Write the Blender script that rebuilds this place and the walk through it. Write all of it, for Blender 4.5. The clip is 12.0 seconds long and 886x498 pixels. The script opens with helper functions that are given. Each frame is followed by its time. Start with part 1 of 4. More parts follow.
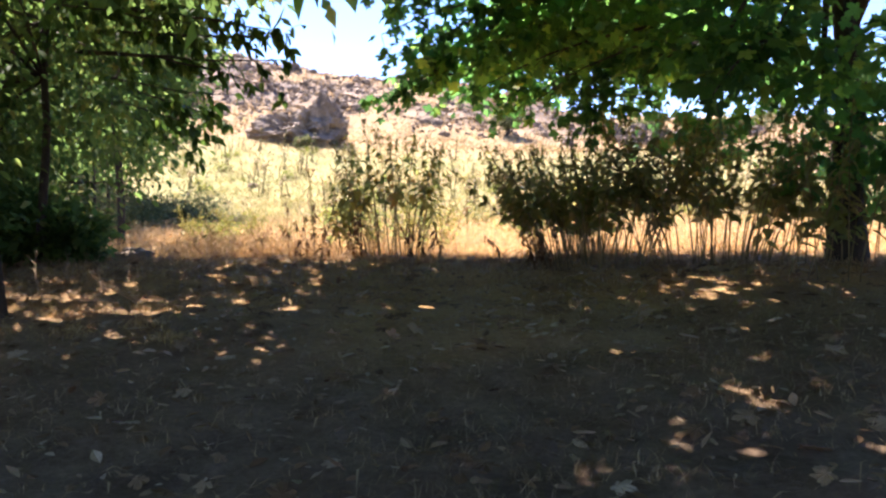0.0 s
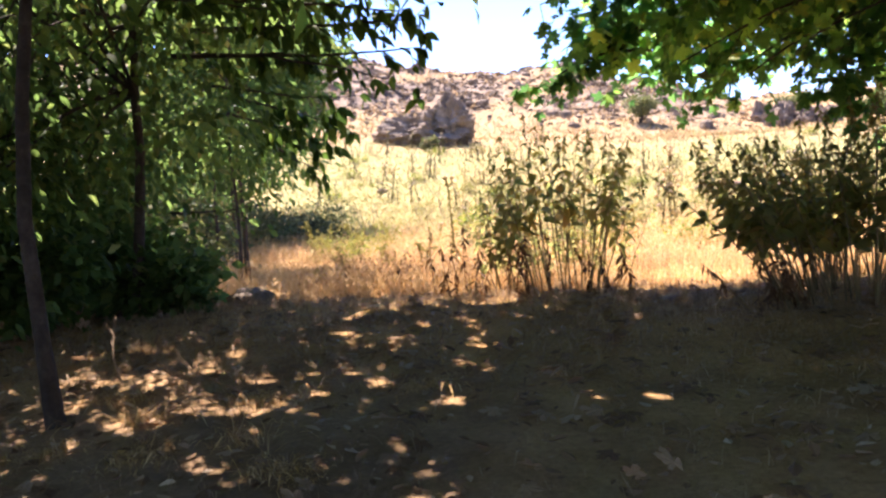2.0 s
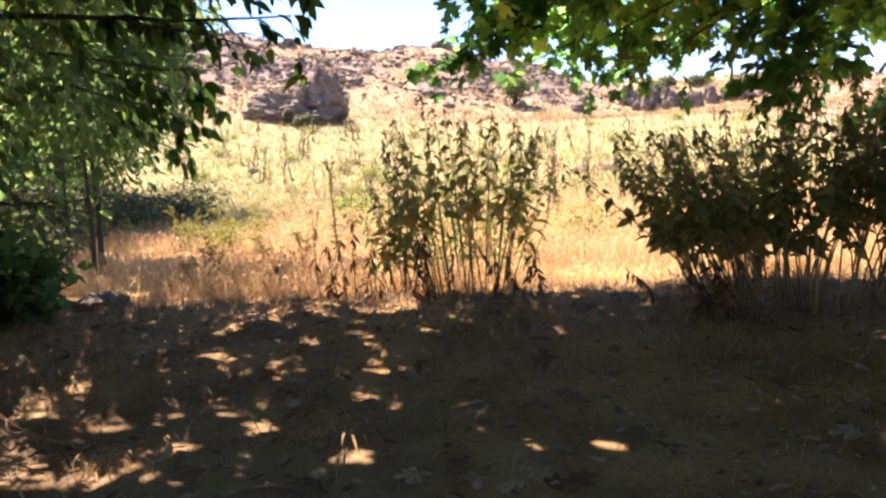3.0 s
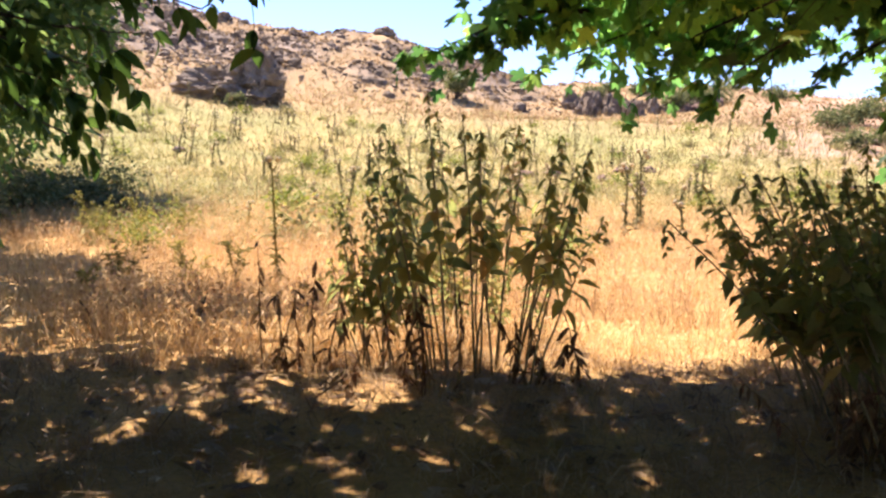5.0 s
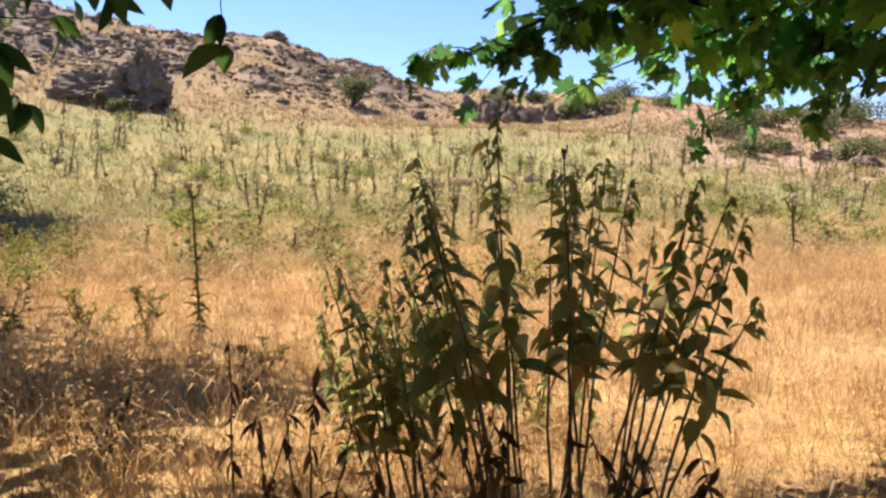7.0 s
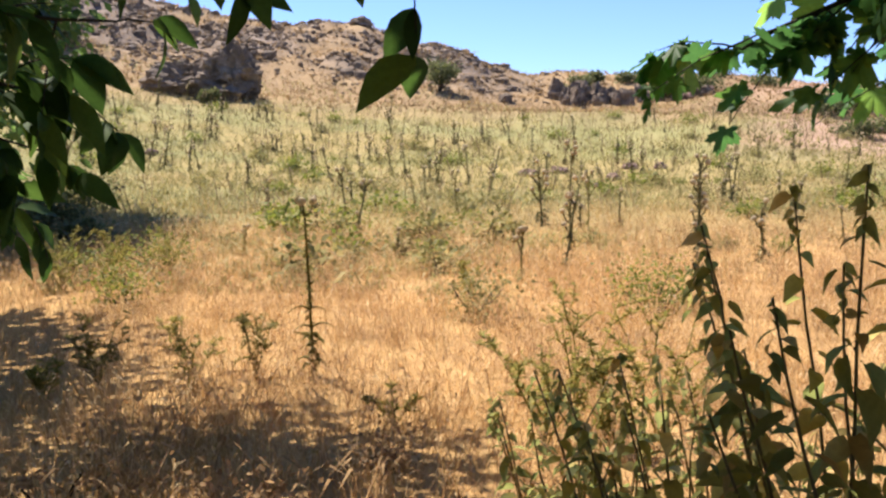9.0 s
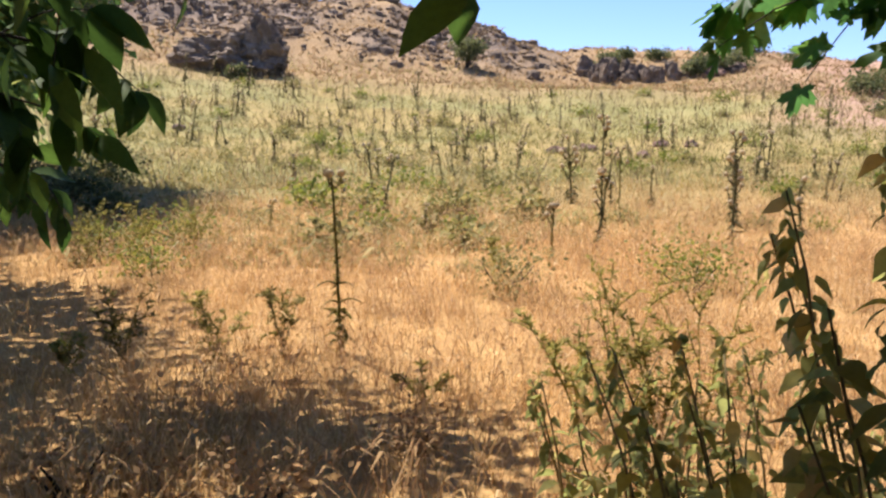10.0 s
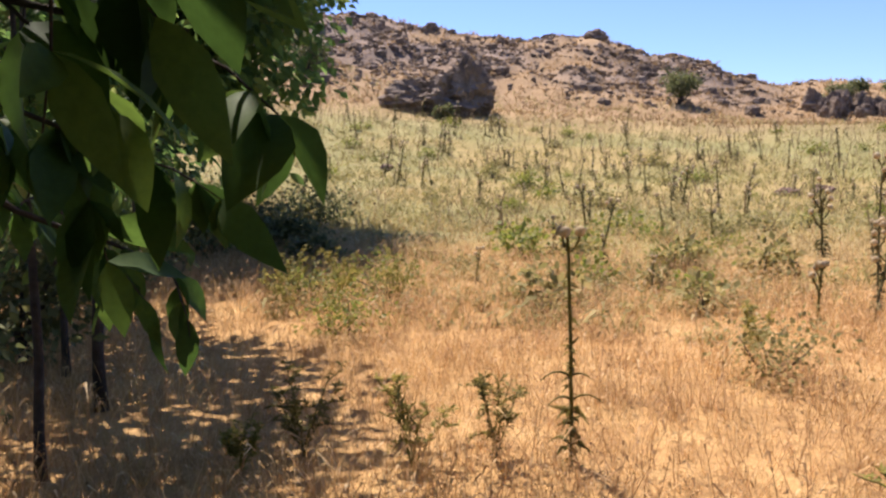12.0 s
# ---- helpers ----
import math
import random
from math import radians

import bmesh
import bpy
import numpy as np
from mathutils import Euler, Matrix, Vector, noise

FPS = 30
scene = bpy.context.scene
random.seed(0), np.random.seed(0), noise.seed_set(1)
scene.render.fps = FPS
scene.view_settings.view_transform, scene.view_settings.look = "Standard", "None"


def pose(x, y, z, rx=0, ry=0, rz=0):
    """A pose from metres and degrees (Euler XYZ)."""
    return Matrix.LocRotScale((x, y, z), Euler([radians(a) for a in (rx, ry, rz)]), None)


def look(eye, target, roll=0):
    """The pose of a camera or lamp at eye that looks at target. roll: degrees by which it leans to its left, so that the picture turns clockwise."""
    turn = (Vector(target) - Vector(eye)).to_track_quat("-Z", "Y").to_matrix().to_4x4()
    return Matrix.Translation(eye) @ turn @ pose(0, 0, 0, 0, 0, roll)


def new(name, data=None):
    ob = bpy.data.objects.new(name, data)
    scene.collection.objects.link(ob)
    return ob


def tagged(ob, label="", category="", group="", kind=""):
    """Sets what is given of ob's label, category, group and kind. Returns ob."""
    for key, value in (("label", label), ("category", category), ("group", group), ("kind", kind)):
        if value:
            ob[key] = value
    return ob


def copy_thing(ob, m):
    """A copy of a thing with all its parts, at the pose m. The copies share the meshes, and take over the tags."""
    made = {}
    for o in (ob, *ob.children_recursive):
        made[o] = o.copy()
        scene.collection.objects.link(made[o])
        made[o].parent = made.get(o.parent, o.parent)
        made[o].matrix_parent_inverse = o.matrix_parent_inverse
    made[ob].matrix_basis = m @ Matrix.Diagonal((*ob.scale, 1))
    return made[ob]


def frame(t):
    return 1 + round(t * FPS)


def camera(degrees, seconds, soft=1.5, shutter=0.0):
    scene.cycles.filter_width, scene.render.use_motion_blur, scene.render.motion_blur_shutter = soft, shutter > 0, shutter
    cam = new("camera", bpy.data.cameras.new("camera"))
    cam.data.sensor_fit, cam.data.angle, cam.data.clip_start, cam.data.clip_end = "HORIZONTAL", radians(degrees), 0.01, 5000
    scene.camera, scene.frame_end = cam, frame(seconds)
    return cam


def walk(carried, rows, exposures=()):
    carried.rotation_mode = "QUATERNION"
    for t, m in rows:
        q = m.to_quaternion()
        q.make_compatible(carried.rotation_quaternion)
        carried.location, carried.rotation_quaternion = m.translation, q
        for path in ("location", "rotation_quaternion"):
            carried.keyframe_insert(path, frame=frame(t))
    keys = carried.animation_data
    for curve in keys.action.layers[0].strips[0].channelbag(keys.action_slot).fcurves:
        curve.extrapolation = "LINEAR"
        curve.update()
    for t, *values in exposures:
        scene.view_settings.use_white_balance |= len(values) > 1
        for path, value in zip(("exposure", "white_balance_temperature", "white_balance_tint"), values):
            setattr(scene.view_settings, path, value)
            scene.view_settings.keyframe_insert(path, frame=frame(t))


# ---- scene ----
cam = camera(55.2, 12.0, soft=2.4)
PATH = [
    (0, (0.0, 0.0, 1.45), (-0.159, 1.991, 1.349), -0.7),
    (0.5, (-0.159, 0.513, 1.495), (-0.339, 2.503, 1.401), -1.9),
    (1, (-0.335, 0.974, 1.53), (-0.622, 2.953, 1.484), -2.5),
    (1.5, (-0.518, 1.466, 1.604), (-0.897, 3.429, 1.541), -2.0),
    (2, (-0.677, 2.067, 1.693), (-1.134, 4.012, 1.592), -3.6),
    (2.5, (-0.945, 2.526, 1.777), (-1.257, 4.499, 1.674), -4.0),
    (3, (-0.985, 2.924, 1.811), (-1.15, 4.91, 1.643), -3.2),
    (3.2, (-1.005, 3.168, 1.819), (-1.144, 5.155, 1.633), -3.2),
    (4.8, (-1.481, 4.703, 1.982), (-1.475, 6.692, 1.774), 1.0),
    (5, (-1.564, 4.876, 2.053), (-1.555, 6.866, 1.86), 0.8),
    (5.5, (-1.823, 5.276, 2.095), (-1.753, 7.267, 1.928), 0.5),
    (6, (-1.936, 5.706, 2.131), (-1.683, 7.683, 1.962), 0.7),
    (6.5, (-2.035, 6.109, 2.213), (-1.736, 8.079, 2.044), 0.1),
    (6.9, (-2.204, 6.446, 2.228), (-1.934, 8.42, 2.052), 0.4),
    (7, (-2.226, 6.529, 2.235), (-1.962, 8.504, 2.059), 0.5),
    (7.2, (-2.262, 6.644, 2.263), (-2.01, 8.62, 2.081), 0.5),
    (8.8, (-2.593, 7.695, 2.468), (-2.495, 9.681, 2.253), -0.4),
    (9, (-2.616, 7.724, 2.461), (-2.545, 9.711, 2.245), -0.2),
    (9.5, (-2.632, 7.775, 2.458), (-2.598, 9.761, 2.225), 0.2),
    (10, (-2.663, 7.944, 2.409), (-2.651, 9.926, 2.142), 0.1),
    (10.5, (-2.667, 8.362, 2.415), (-2.679, 10.339, 2.11), 0.3),
    (11, (-2.81, 8.723, 2.393), (-2.92, 10.696, 2.086), 0.0),
    (11.5, (-2.943, 9.107, 2.414), (-3.187, 11.073, 2.142), 0.7),
    (12, (-3.074, 9.503, 2.456), (-3.526, 11.443, 2.278), 0.1),
]
EXPOSURES = [(0, 2.4, 6250, 23), (1, 2.46, 6300, 25), (2, 2.44, 6450, 27), (3, 2.3, 6550, 28), (5, 1.9, 6600, 23), (6.5, 1.37, 6500, 18), (7, 1.27, 6400, 17), (9, 1.24, 6300, 16), (12, 1.1, 6350, 24)]
walk(cam, [(t, look(eye, target, roll)) for t, eye, target, roll in PATH], EXPOSURES)

# ---- world, sun ----
SUN_AZ, SUN_EL = -44.0, 58.0  # bearing from +y towards +x, height
world = bpy.data.worlds.new("sky")
scene.world = world
world.use_nodes = True
sky = world.node_tree.nodes.new("ShaderNodeTexSky")
sky.sky_type, sky.sun_disc = "NISHITA", False
sky.sun_elevation, sky.sun_rotation = radians(SUN_EL), radians(SUN_AZ)
sky.air_density, sky.dust_density, sky.ozone_density = 1.0, 0.15, 4.0
sky.altitude = 1200
world.node_tree.nodes["Background"].inputs[1].default_value = 0.09
tint = world.node_tree.nodes.new("ShaderNodeMix")
tint.data_type, tint.blend_type = "RGBA", "MULTIPLY"
tint.inputs[0].default_value, tint.inputs[7].default_value = 1.0, (0.76, 0.84, 1.06, 1)
world.node_tree.links.new(sky.outputs[0], tint.inputs[6])
world.node_tree.links.new(tint.outputs[2], world.node_tree.nodes["Background"].inputs[0])
sun_data = bpy.data.lights.new("sun", "SUN")
sun_data.energy, sun_data.angle, sun_data.color = 4.9, radians(0.53), (1.0, 0.93, 0.80)
sun = new("sun", sun_data)
SUN_TO = Vector((math.sin(radians(SUN_AZ)) * math.cos(radians(SUN_EL)), math.cos(radians(SUN_AZ)) * math.cos(radians(SUN_EL)), math.sin(radians(SUN_EL))))
sun.matrix_world = look(SUN_TO * 60, (0, 0, 0))

RNG = np.random.default_rng(7)


# ---- materials ----
def ramp(nt, stops):
    node = nt.nodes.new("ShaderNodeValToRGB")
    el = node.color_ramp.elements
    while len(el) < len(stops):
        el.new(0.5)
    for e, (p, c) in zip(el, stops):
        e.position, e.color = p, (*c, 1)
    return node


def tex_noise(nt, scale, detail=4.0, rough=0.6, coord="position"):
    node = nt.nodes.new("ShaderNodeTexNoise")
    node.inputs["Scale"].default_value, node.inputs["Detail"].default_value, node.inputs["Roughness"].default_value = scale, detail, rough
    if coord == "position":
        geo = nt.nodes.new("ShaderNodeNewGeometry")
        nt.links.new(geo.outputs["Position"], node.inputs["Vector"])
    else:
        tc = nt.nodes.new("ShaderNodeTexCoord")
        nt.links.new(tc.outputs["Object"], node.inputs["Vector"])
    return node


def mix_colour(nt, fac, a, b, mode="MIX"):
    node = nt.nodes.new("ShaderNodeMix")
    node.data_type, node.blend_type = "RGBA", mode
    for sock, v in ((node.inputs[0], fac), (node.inputs[6], a), (node.inputs[7], b)):
        if hasattr(v, "is_linked"):
            nt.links.new(v, sock)
        elif isinstance(v, tuple):
            sock.default_value = (*v, 1)
        else:
            sock.default_value = v
    return node.outputs[2]


def plant_material(name, stops, rough=0.6, through_light=0.35, patch=0.6, patch_scale=1.2, patch_dark=0.6, glow=1.5, by_object=False):
    """Leaf, stem or grass: colour by piece, patches by place, light passing through."""
    m = bpy.data.materials.new(name)
    m.use_nodes = True
    nt = m.node_tree
    bsdf = nt.nodes["Principled BSDF"]
    if by_object:
        src = nt.nodes.new("ShaderNodeObjectInfo").outputs["Random"]
    else:
        src = nt.nodes.new("ShaderNodeNewGeometry").outputs["Random Per Island"]
    r = ramp(nt, stops)
    nt.links.new(src, r.inputs[0])
    n = tex_noise(nt, patch_scale)
    nr = ramp(nt, ((0.35, (patch_dark,) * 3), (0.7, (1.15, 1.12, 1.0))))
    nt.links.new(n.outputs[0], nr.inputs[0])
    col = mix_colour(nt, patch, r.outputs[0], nr.outputs[0], "MULTIPLY")
    fine = tex_noise(nt, 60.0, 2.0)
    fr = ramp(nt, ((0.3, (0.75,) * 3), (0.75, (1.15,) * 3)))
    nt.links.new(fine.outputs[0], fr.inputs[0])
    col = mix_colour(nt, 0.6, col, fr.outputs[0], "MULTIPLY")
    nt.links.new(col, bsdf.inputs["Base Color"])
    bsdf.inputs["Roughness"].default_value = rough
    bsdf.inputs["Specular IOR Level"].default_value = 0.14
    if through_light > 0:
        tr = nt.nodes.new("ShaderNodeBsdfTranslucent")
        hs = nt.nodes.new("ShaderNodeHueSaturation")
        hs.inputs["Hue"].default_value, hs.inputs["Saturation"].default_value, hs.inputs["Value"].default_value = 0.492, 1.04, glow
        nt.links.new(col, hs.inputs["Color"])
        nt.links.new(hs.outputs[0], tr.inputs["Color"])
        mx = nt.nodes.new("ShaderNodeMixShader")
        mx.inputs[0].default_value = through_light
        nt.links.new(bsdf.outputs[0], mx.inputs[1])
        nt.links.new(tr.outputs[0], mx.inputs[2])
        nt.links.new(mx.outputs[0], nt.nodes["Material Output"].inputs["Surface"])
    return m


def rough_material(name, stops, scale, bump_scale, bump=0.5, rough=0.9, coord="object"):
    """Stone, bark and the like: two scales of colour and a bump."""
    m = bpy.data.materials.new(name)
    m.use_nodes = True
    nt = m.node_tree
    bsdf = nt.nodes["Principled BSDF"]
    n = tex_noise(nt, scale, 8.0, 0.65, coord)
    r = ramp(nt, stops)
    nt.links.new(n.outputs[0], r.inputs[0])
    n2 = tex_noise(nt, bump_scale, 6.0, 0.7, coord)
    r2 = ramp(nt, ((0.3, (0.6,) * 3), (0.7, (1.2,) * 3)))
    nt.links.new(n2.outputs[0], r2.inputs[0])
    nt.links.new(mix_colour(nt, 0.7, r.outputs[0], r2.outputs[0], "MULTIPLY"), bsdf.inputs["Base Color"])
    b = nt.nodes.new("ShaderNodeBump")
    b.inputs["Strength"].default_value, b.inputs["Distance"].default_value = bump, 1.0 / bump_scale
    nt.links.new(n2.outputs[0], b.inputs["Height"])
    nt.links.new(b.outputs[0], bsdf.inputs["Normal"])
    bsdf.inputs["Roughness"].default_value = rough
    bsdf.inputs["Specular IOR Level"].default_value = 0.2
    return m


M_NETTLE = plant_material("nettle_leaf", ((0.0, (0.105, 0.120, 0.040)), (0.5, (0.158, 0.172, 0.056)), (0.8, (0.205, 0.202, 0.074)), (1.0, (0.270, 0.200, 0.084))), 0.75, 0.58, glow=2.5, by_object=True)
M_NETTLE_J = plant_material("nettle_leaf_small", ((0.0, (0.105, 0.120, 0.040)), (0.6, (0.165, 0.180, 0.060)), (1.0, (0.262, 0.204, 0.080))), 0.65, 0.58, glow=2.4)
M_WITHERED = plant_material("withered_leaf", ((0.0, (0.10, 0.055, 0.028)), (0.5, (0.17, 0.095, 0.045)), (1.0, (0.27, 0.17, 0.08))), 0.8, 0.2)
M_DEAD = plant_material("dead_weed", ((0.0, (0.221, 0.137, 0.065)), (0.5, (0.390, 0.247, 0.117)), (1.0, (0.585, 0.403, 0.208))), 0.8, 0.35)
M_OVAL = plant_material("oval_leaf", ((0.0, (0.036, 0.070, 0.022)), (0.55, (0.064, 0.112, 0.032)), (0.9, (0.096, 0.155, 0.042)), (1.0, (0.150, 0.168, 0.056))), 0.55, 0.58, glow=2.5)
M_OVAL_P = plant_material("oval_leaf_piece", ((0.0, (0.034, 0.071, 0.016)), (0.6, (0.057, 0.115, 0.025)), (1.0, (0.103, 0.172, 0.034))), 0.65, 0.34, glow=1.7, by_object=True)
M_LOBED = plant_material("lobed_leaf", ((0.0, (0.034, 0.090, 0.028)), (0.6, (0.056, 0.138, 0.037)), (0.9, (0.088, 0.195, 0.043)), (1.0, (0.175, 0.265, 0.058))), 0.5, 0.64, glow=3.1)
M_LOBED_P = plant_material("lobed_leaf_piece", ((0.0, (0.032, 0.086, 0.026)), (0.6, (0.055, 0.134, 0.035)), (0.88, (0.097, 0.192, 0.042)), (1.0, (0.160, 0.240, 0.055))), 0.5, 0.52, glow=2.4, by_object=True)
M_SHRUB = plant_material("shrub_leaf", ((0.0, (0.075, 0.092, 0.040)), (0.5, (0.128, 0.148, 0.060)), (1.0, (0.195, 0.200, 0.085))), 0.7, 0.35)
M_STRAW = plant_material("straw", ((0.0, (0.335, 0.200, 0.085)), (0.4, (0.565, 0.368, 0.150)), (0.75, (0.715, 0.505, 0.238)), (1.0, (0.840, 0.655, 0.385))), 0.65, 0.42, 0.75, 0.55, 0.62, glow=1.15)
M_STRAW_MID = plant_material("straw_mid", ((0.0, (0.270, 0.190, 0.080)), (0.4, (0.430, 0.325, 0.140)), (0.75, (0.470, 0.385, 0.175)), (1.0, (0.570, 0.490, 0.275))), 0.65, 0.42, 0.75, 0.25, 0.62, glow=1.15)
M_STRAW_OLIVE = plant_material("straw_olive", ((0.0, (0.215, 0.205, 0.078)), (0.4, (0.335, 0.305, 0.120)), (0.75, (0.415, 0.370, 0.152)), (1.0, (0.500, 0.440, 0.215))), 0.65, 0.42, 0.75, 0.22, 0.62, glow=1.15)
M_STALK = plant_material("dead_stalk", ((0.0, (0.160, 0.115, 0.062)), (0.5, (0.250, 0.185, 0.100)), (1.0, (0.360, 0.275, 0.155))), 0.8, 0.2, 0.5, 0.3, 0.7)
M_STRAW_FAR = plant_material("straw_far", ((0.0, (0.245, 0.165, 0.076)), (0.5, (0.350, 0.245, 0.120)), (1.0, (0.440, 0.325, 0.180))), 0.7, 0.4, 0.7, 0.12, 0.7, glow=1.1)
M_LITTER_GRASS = plant_material("litter_grass", ((0.0, (0.22, 0.145, 0.08)), (0.5, (0.36, 0.25, 0.14)), (1.0, (0.52, 0.39, 0.23))), 0.7, 0.35, 0.7, 0.8, 0.6, glow=1.1)
M_PALE_GREEN = plant_material("pale_green_weed", ((0.0, (0.190, 0.185, 0.066)), (0.5, (0.300, 0.275, 0.102)), (1.0, (0.430, 0.368, 0.158))), 0.7, 0.4, 0.6, 0.5, 0.7, glow=1.15)
M_FRESH = plant_material("fresh_weed", ((0.0, (0.110, 0.152, 0.030)), (0.5, (0.180, 0.218, 0.045)), (1.0, (0.300, 0.275, 0.068))), 0.6, 0.4)
M_THISTLE = plant_material("thistle_green", ((0.0, (0.122, 0.112, 0.034)), (0.5, (0.190, 0.172, 0.052)), (1.0, (0.280, 0.232, 0.084))), 0.7, 0.3)
M_THISTLE_DRY = plant_material("thistle_dry", ((0.0, (0.092, 0.088, 0.036)), (0.5, (0.145, 0.136, 0.056)), (1.0, (0.225, 0.190, 0.088))), 0.75, 0.2)
M_SPINY = plant_material("spiny_green", ((0.0, (0.195, 0.190, 0.052)), (0.5, (0.275, 0.262, 0.070)), (1.0, (0.390, 0.325, 0.098))), 0.7, 0.4)
M_HEAD = plant_material("thistle_head", ((0.0, (0.280, 0.215, 0.115)), (0.6, (0.450, 0.360, 0.215)), (1.0, (0.620, 0.540, 0.370))), 0.85, 0.35)
M_STEM = plant_material("stem", ((0.0, (0.150, 0.120, 0.052)), (0.5, (0.220, 0.175, 0.080)), (1.0, (0.310, 0.235, 0.115))), 0.6, 0.0, by_object=True)
M_DRY_LEAF = plant_material("dry_leaf", ((0.0, (0.15, 0.09, 0.05)), (0.5, (0.28, 0.18, 0.10)), (0.85, (0.42, 0.30, 0.19)), (1.0, (0.55, 0.45, 0.32))), 0.75, 0.2)
M_BARK = rough_material("bark", ((0.3, (0.032, 0.026, 0.020)), (0.55, (0.07, 0.056, 0.043)), (0.75, (0.125, 0.105, 0.083))), 6.0, 35.0, 0.8)
M_ROCK = rough_material("rock", ((0.30, (0.120, 0.090, 0.064)), (0.50, (0.220, 0.168, 0.118)), (0.64, (0.315, 0.244, 0.172)), (0.8, (0.42, 0.335, 0.24))), 0.6, 3.2, 1.0)
M_ROCK_RED = rough_material("rock_red", ((0.3, (0.13, 0.085, 0.07)), (0.5, (0.26, 0.165, 0.125)), (0.68, (0.34, 0.25, 0.20)), (0.85, (0.40, 0.33, 0.27))), 0.35, 2.0, 0.9)


def ground_material():
    m = bpy.data.materials.new("ground_soil")
    m.use_nodes = True
    nt = m.node_tree
    bsdf = nt.nodes["Principled BSDF"]

    def zone(name):
        a = nt.nodes.new("ShaderNodeAttribute")
        a.attribute_name = name
        return a.outputs["Fac"]

    def tone(scale, stops, detail=6.0):
        n = tex_noise(nt, scale, detail, 0.65)
        r = ramp(nt, stops)
        nt.links.new(n.outputs[0], r.inputs[0])
        return r.outputs[0]

    field = tone(1.6, ((0.3, (0.306, 0.176, 0.072)), (0.5, (0.483, 0.294, 0.117)), (0.72, (0.624, 0.410, 0.172))))
    soil = tone(2.4, ((0.3, (0.110, 0.076, 0.052)), (0.5, (0.190, 0.134, 0.092)), (0.75, (0.300, 0.218, 0.152))))
    green = tone(0.5, ((0.3, (0.190, 0.190, 0.075)), (0.5, (0.262, 0.248, 0.098)), (0.75, (0.345, 0.300, 0.130))))
    scree = tone(0.5, ((0.34, (0.105, 0.085, 0.072)), (0.46, (0.185, 0.145, 0.115)), (0.56, (0.260, 0.200, 0.150)), (0.75, (0.320, 0.245, 0.180))), 12.0)
    tan = tone(0.3, ((0.3, (0.235, 0.155, 0.078)), (0.5, (0.325, 0.222, 0.114)), (0.75, (0.400, 0.285, 0.155))), 9.0)
    bare = tone(0.25, ((0.3, (0.335, 0.204, 0.135)), (0.55, (0.428, 0.275, 0.185)), (0.8, (0.484, 0.342, 0.240))))
    col = mix_colour(nt, zone("soil"), field, soil)
    col = mix_colour(nt, zone("green"), col, green)
    col = mix_colour(nt, zone("tan"), col, tan)
    col = mix_colour(nt, zone("scree"), col, scree)
    col = mix_colour(nt, zone("bare"), col, bare)
    fine = tone(28.0, ((0.3, (0.62,) * 3), (0.75, (1.2,) * 3)), 5.0)
    col = mix_colour(nt, 0.8, col, fine, "MULTIPLY")
    nt.links.new(col, bsdf.inputs["Base Color"])
    n = tex_noise(nt, 14.0, 8.0, 0.7)
    b = nt.nodes.new("ShaderNodeBump")
    b.inputs["Strength"].default_value, b.inputs["Distance"].default_value = 0.8, 0.05
    nt.links.new(n.outputs[0], b.inputs["Height"])
    nt.links.new(b.outputs[0], bsdf.inputs["Normal"])
    bsdf.inputs["Roughness"].default_value, bsdf.inputs["Specular IOR Level"].default_value = 0.95, 0.1
    return m


M_GROUND = ground_material()

# ---- terrain ----
LATTICE = np.random.default_rng(3).random((256, 256))


def vnoise(x, y):
    """Smooth value noise, 0 to 1."""
    xi, yi = np.floor(x).astype(int), np.floor(y).astype(int)
    fx, fy = x - xi, y - yi
    fx, fy = fx * fx * (3 - 2 * fx), fy * fy * (3 - 2 * fy)
    g = lambda a, b: LATTICE[a % 256, b % 256]
    return (g(xi, yi) * (1 - fx) + g(xi + 1, yi) * fx) * (1 - fy) + (g(xi, yi + 1) * (1 - fx) + g(xi + 1, yi + 1) * fx) * fy


def fbm(x, y, octaves=4):
    total, amp, norm = 0.0, 1.0, 0.0
    for i in range(octaves):
        total, norm = total + amp * vnoise(x * 2**i + 17.3 * i, y * 2**i + 9.1 * i), norm + amp
        amp *= 0.5
    return total / norm


def smooth(a, b, v):
    s = np.clip((v - a) / (b - a), 0, 1)
    return s * s * (3 - 2 * s)


# bearings of the hill seen from the end of the path: slope of the field and of the crest
BEARING = [-90, -40, -24, -20, -15, -10.7, -3.4, 0.4, 3.5, 5.3, 8.3, 14, 20, 26, 31, 36, 60, 90]
FIELD_EL = [4.0, 4.4, 4.4, 4.4, 4.3, 4.0, 3.6, 3.3, 3.1, 3.0, 2.9, 2.8, 2.7, 2.2, 1.4, 0.7, 0.2, 0.0]
CREST_EL = [8.0, 10.5, 10.1, 9.9, 9.4, 8.8, 8.2, 7.3, 6.8, 5.9, 5.2, 5.1, 5.1, 4.3, 3.8, 3.2, 2.0, 1.0]


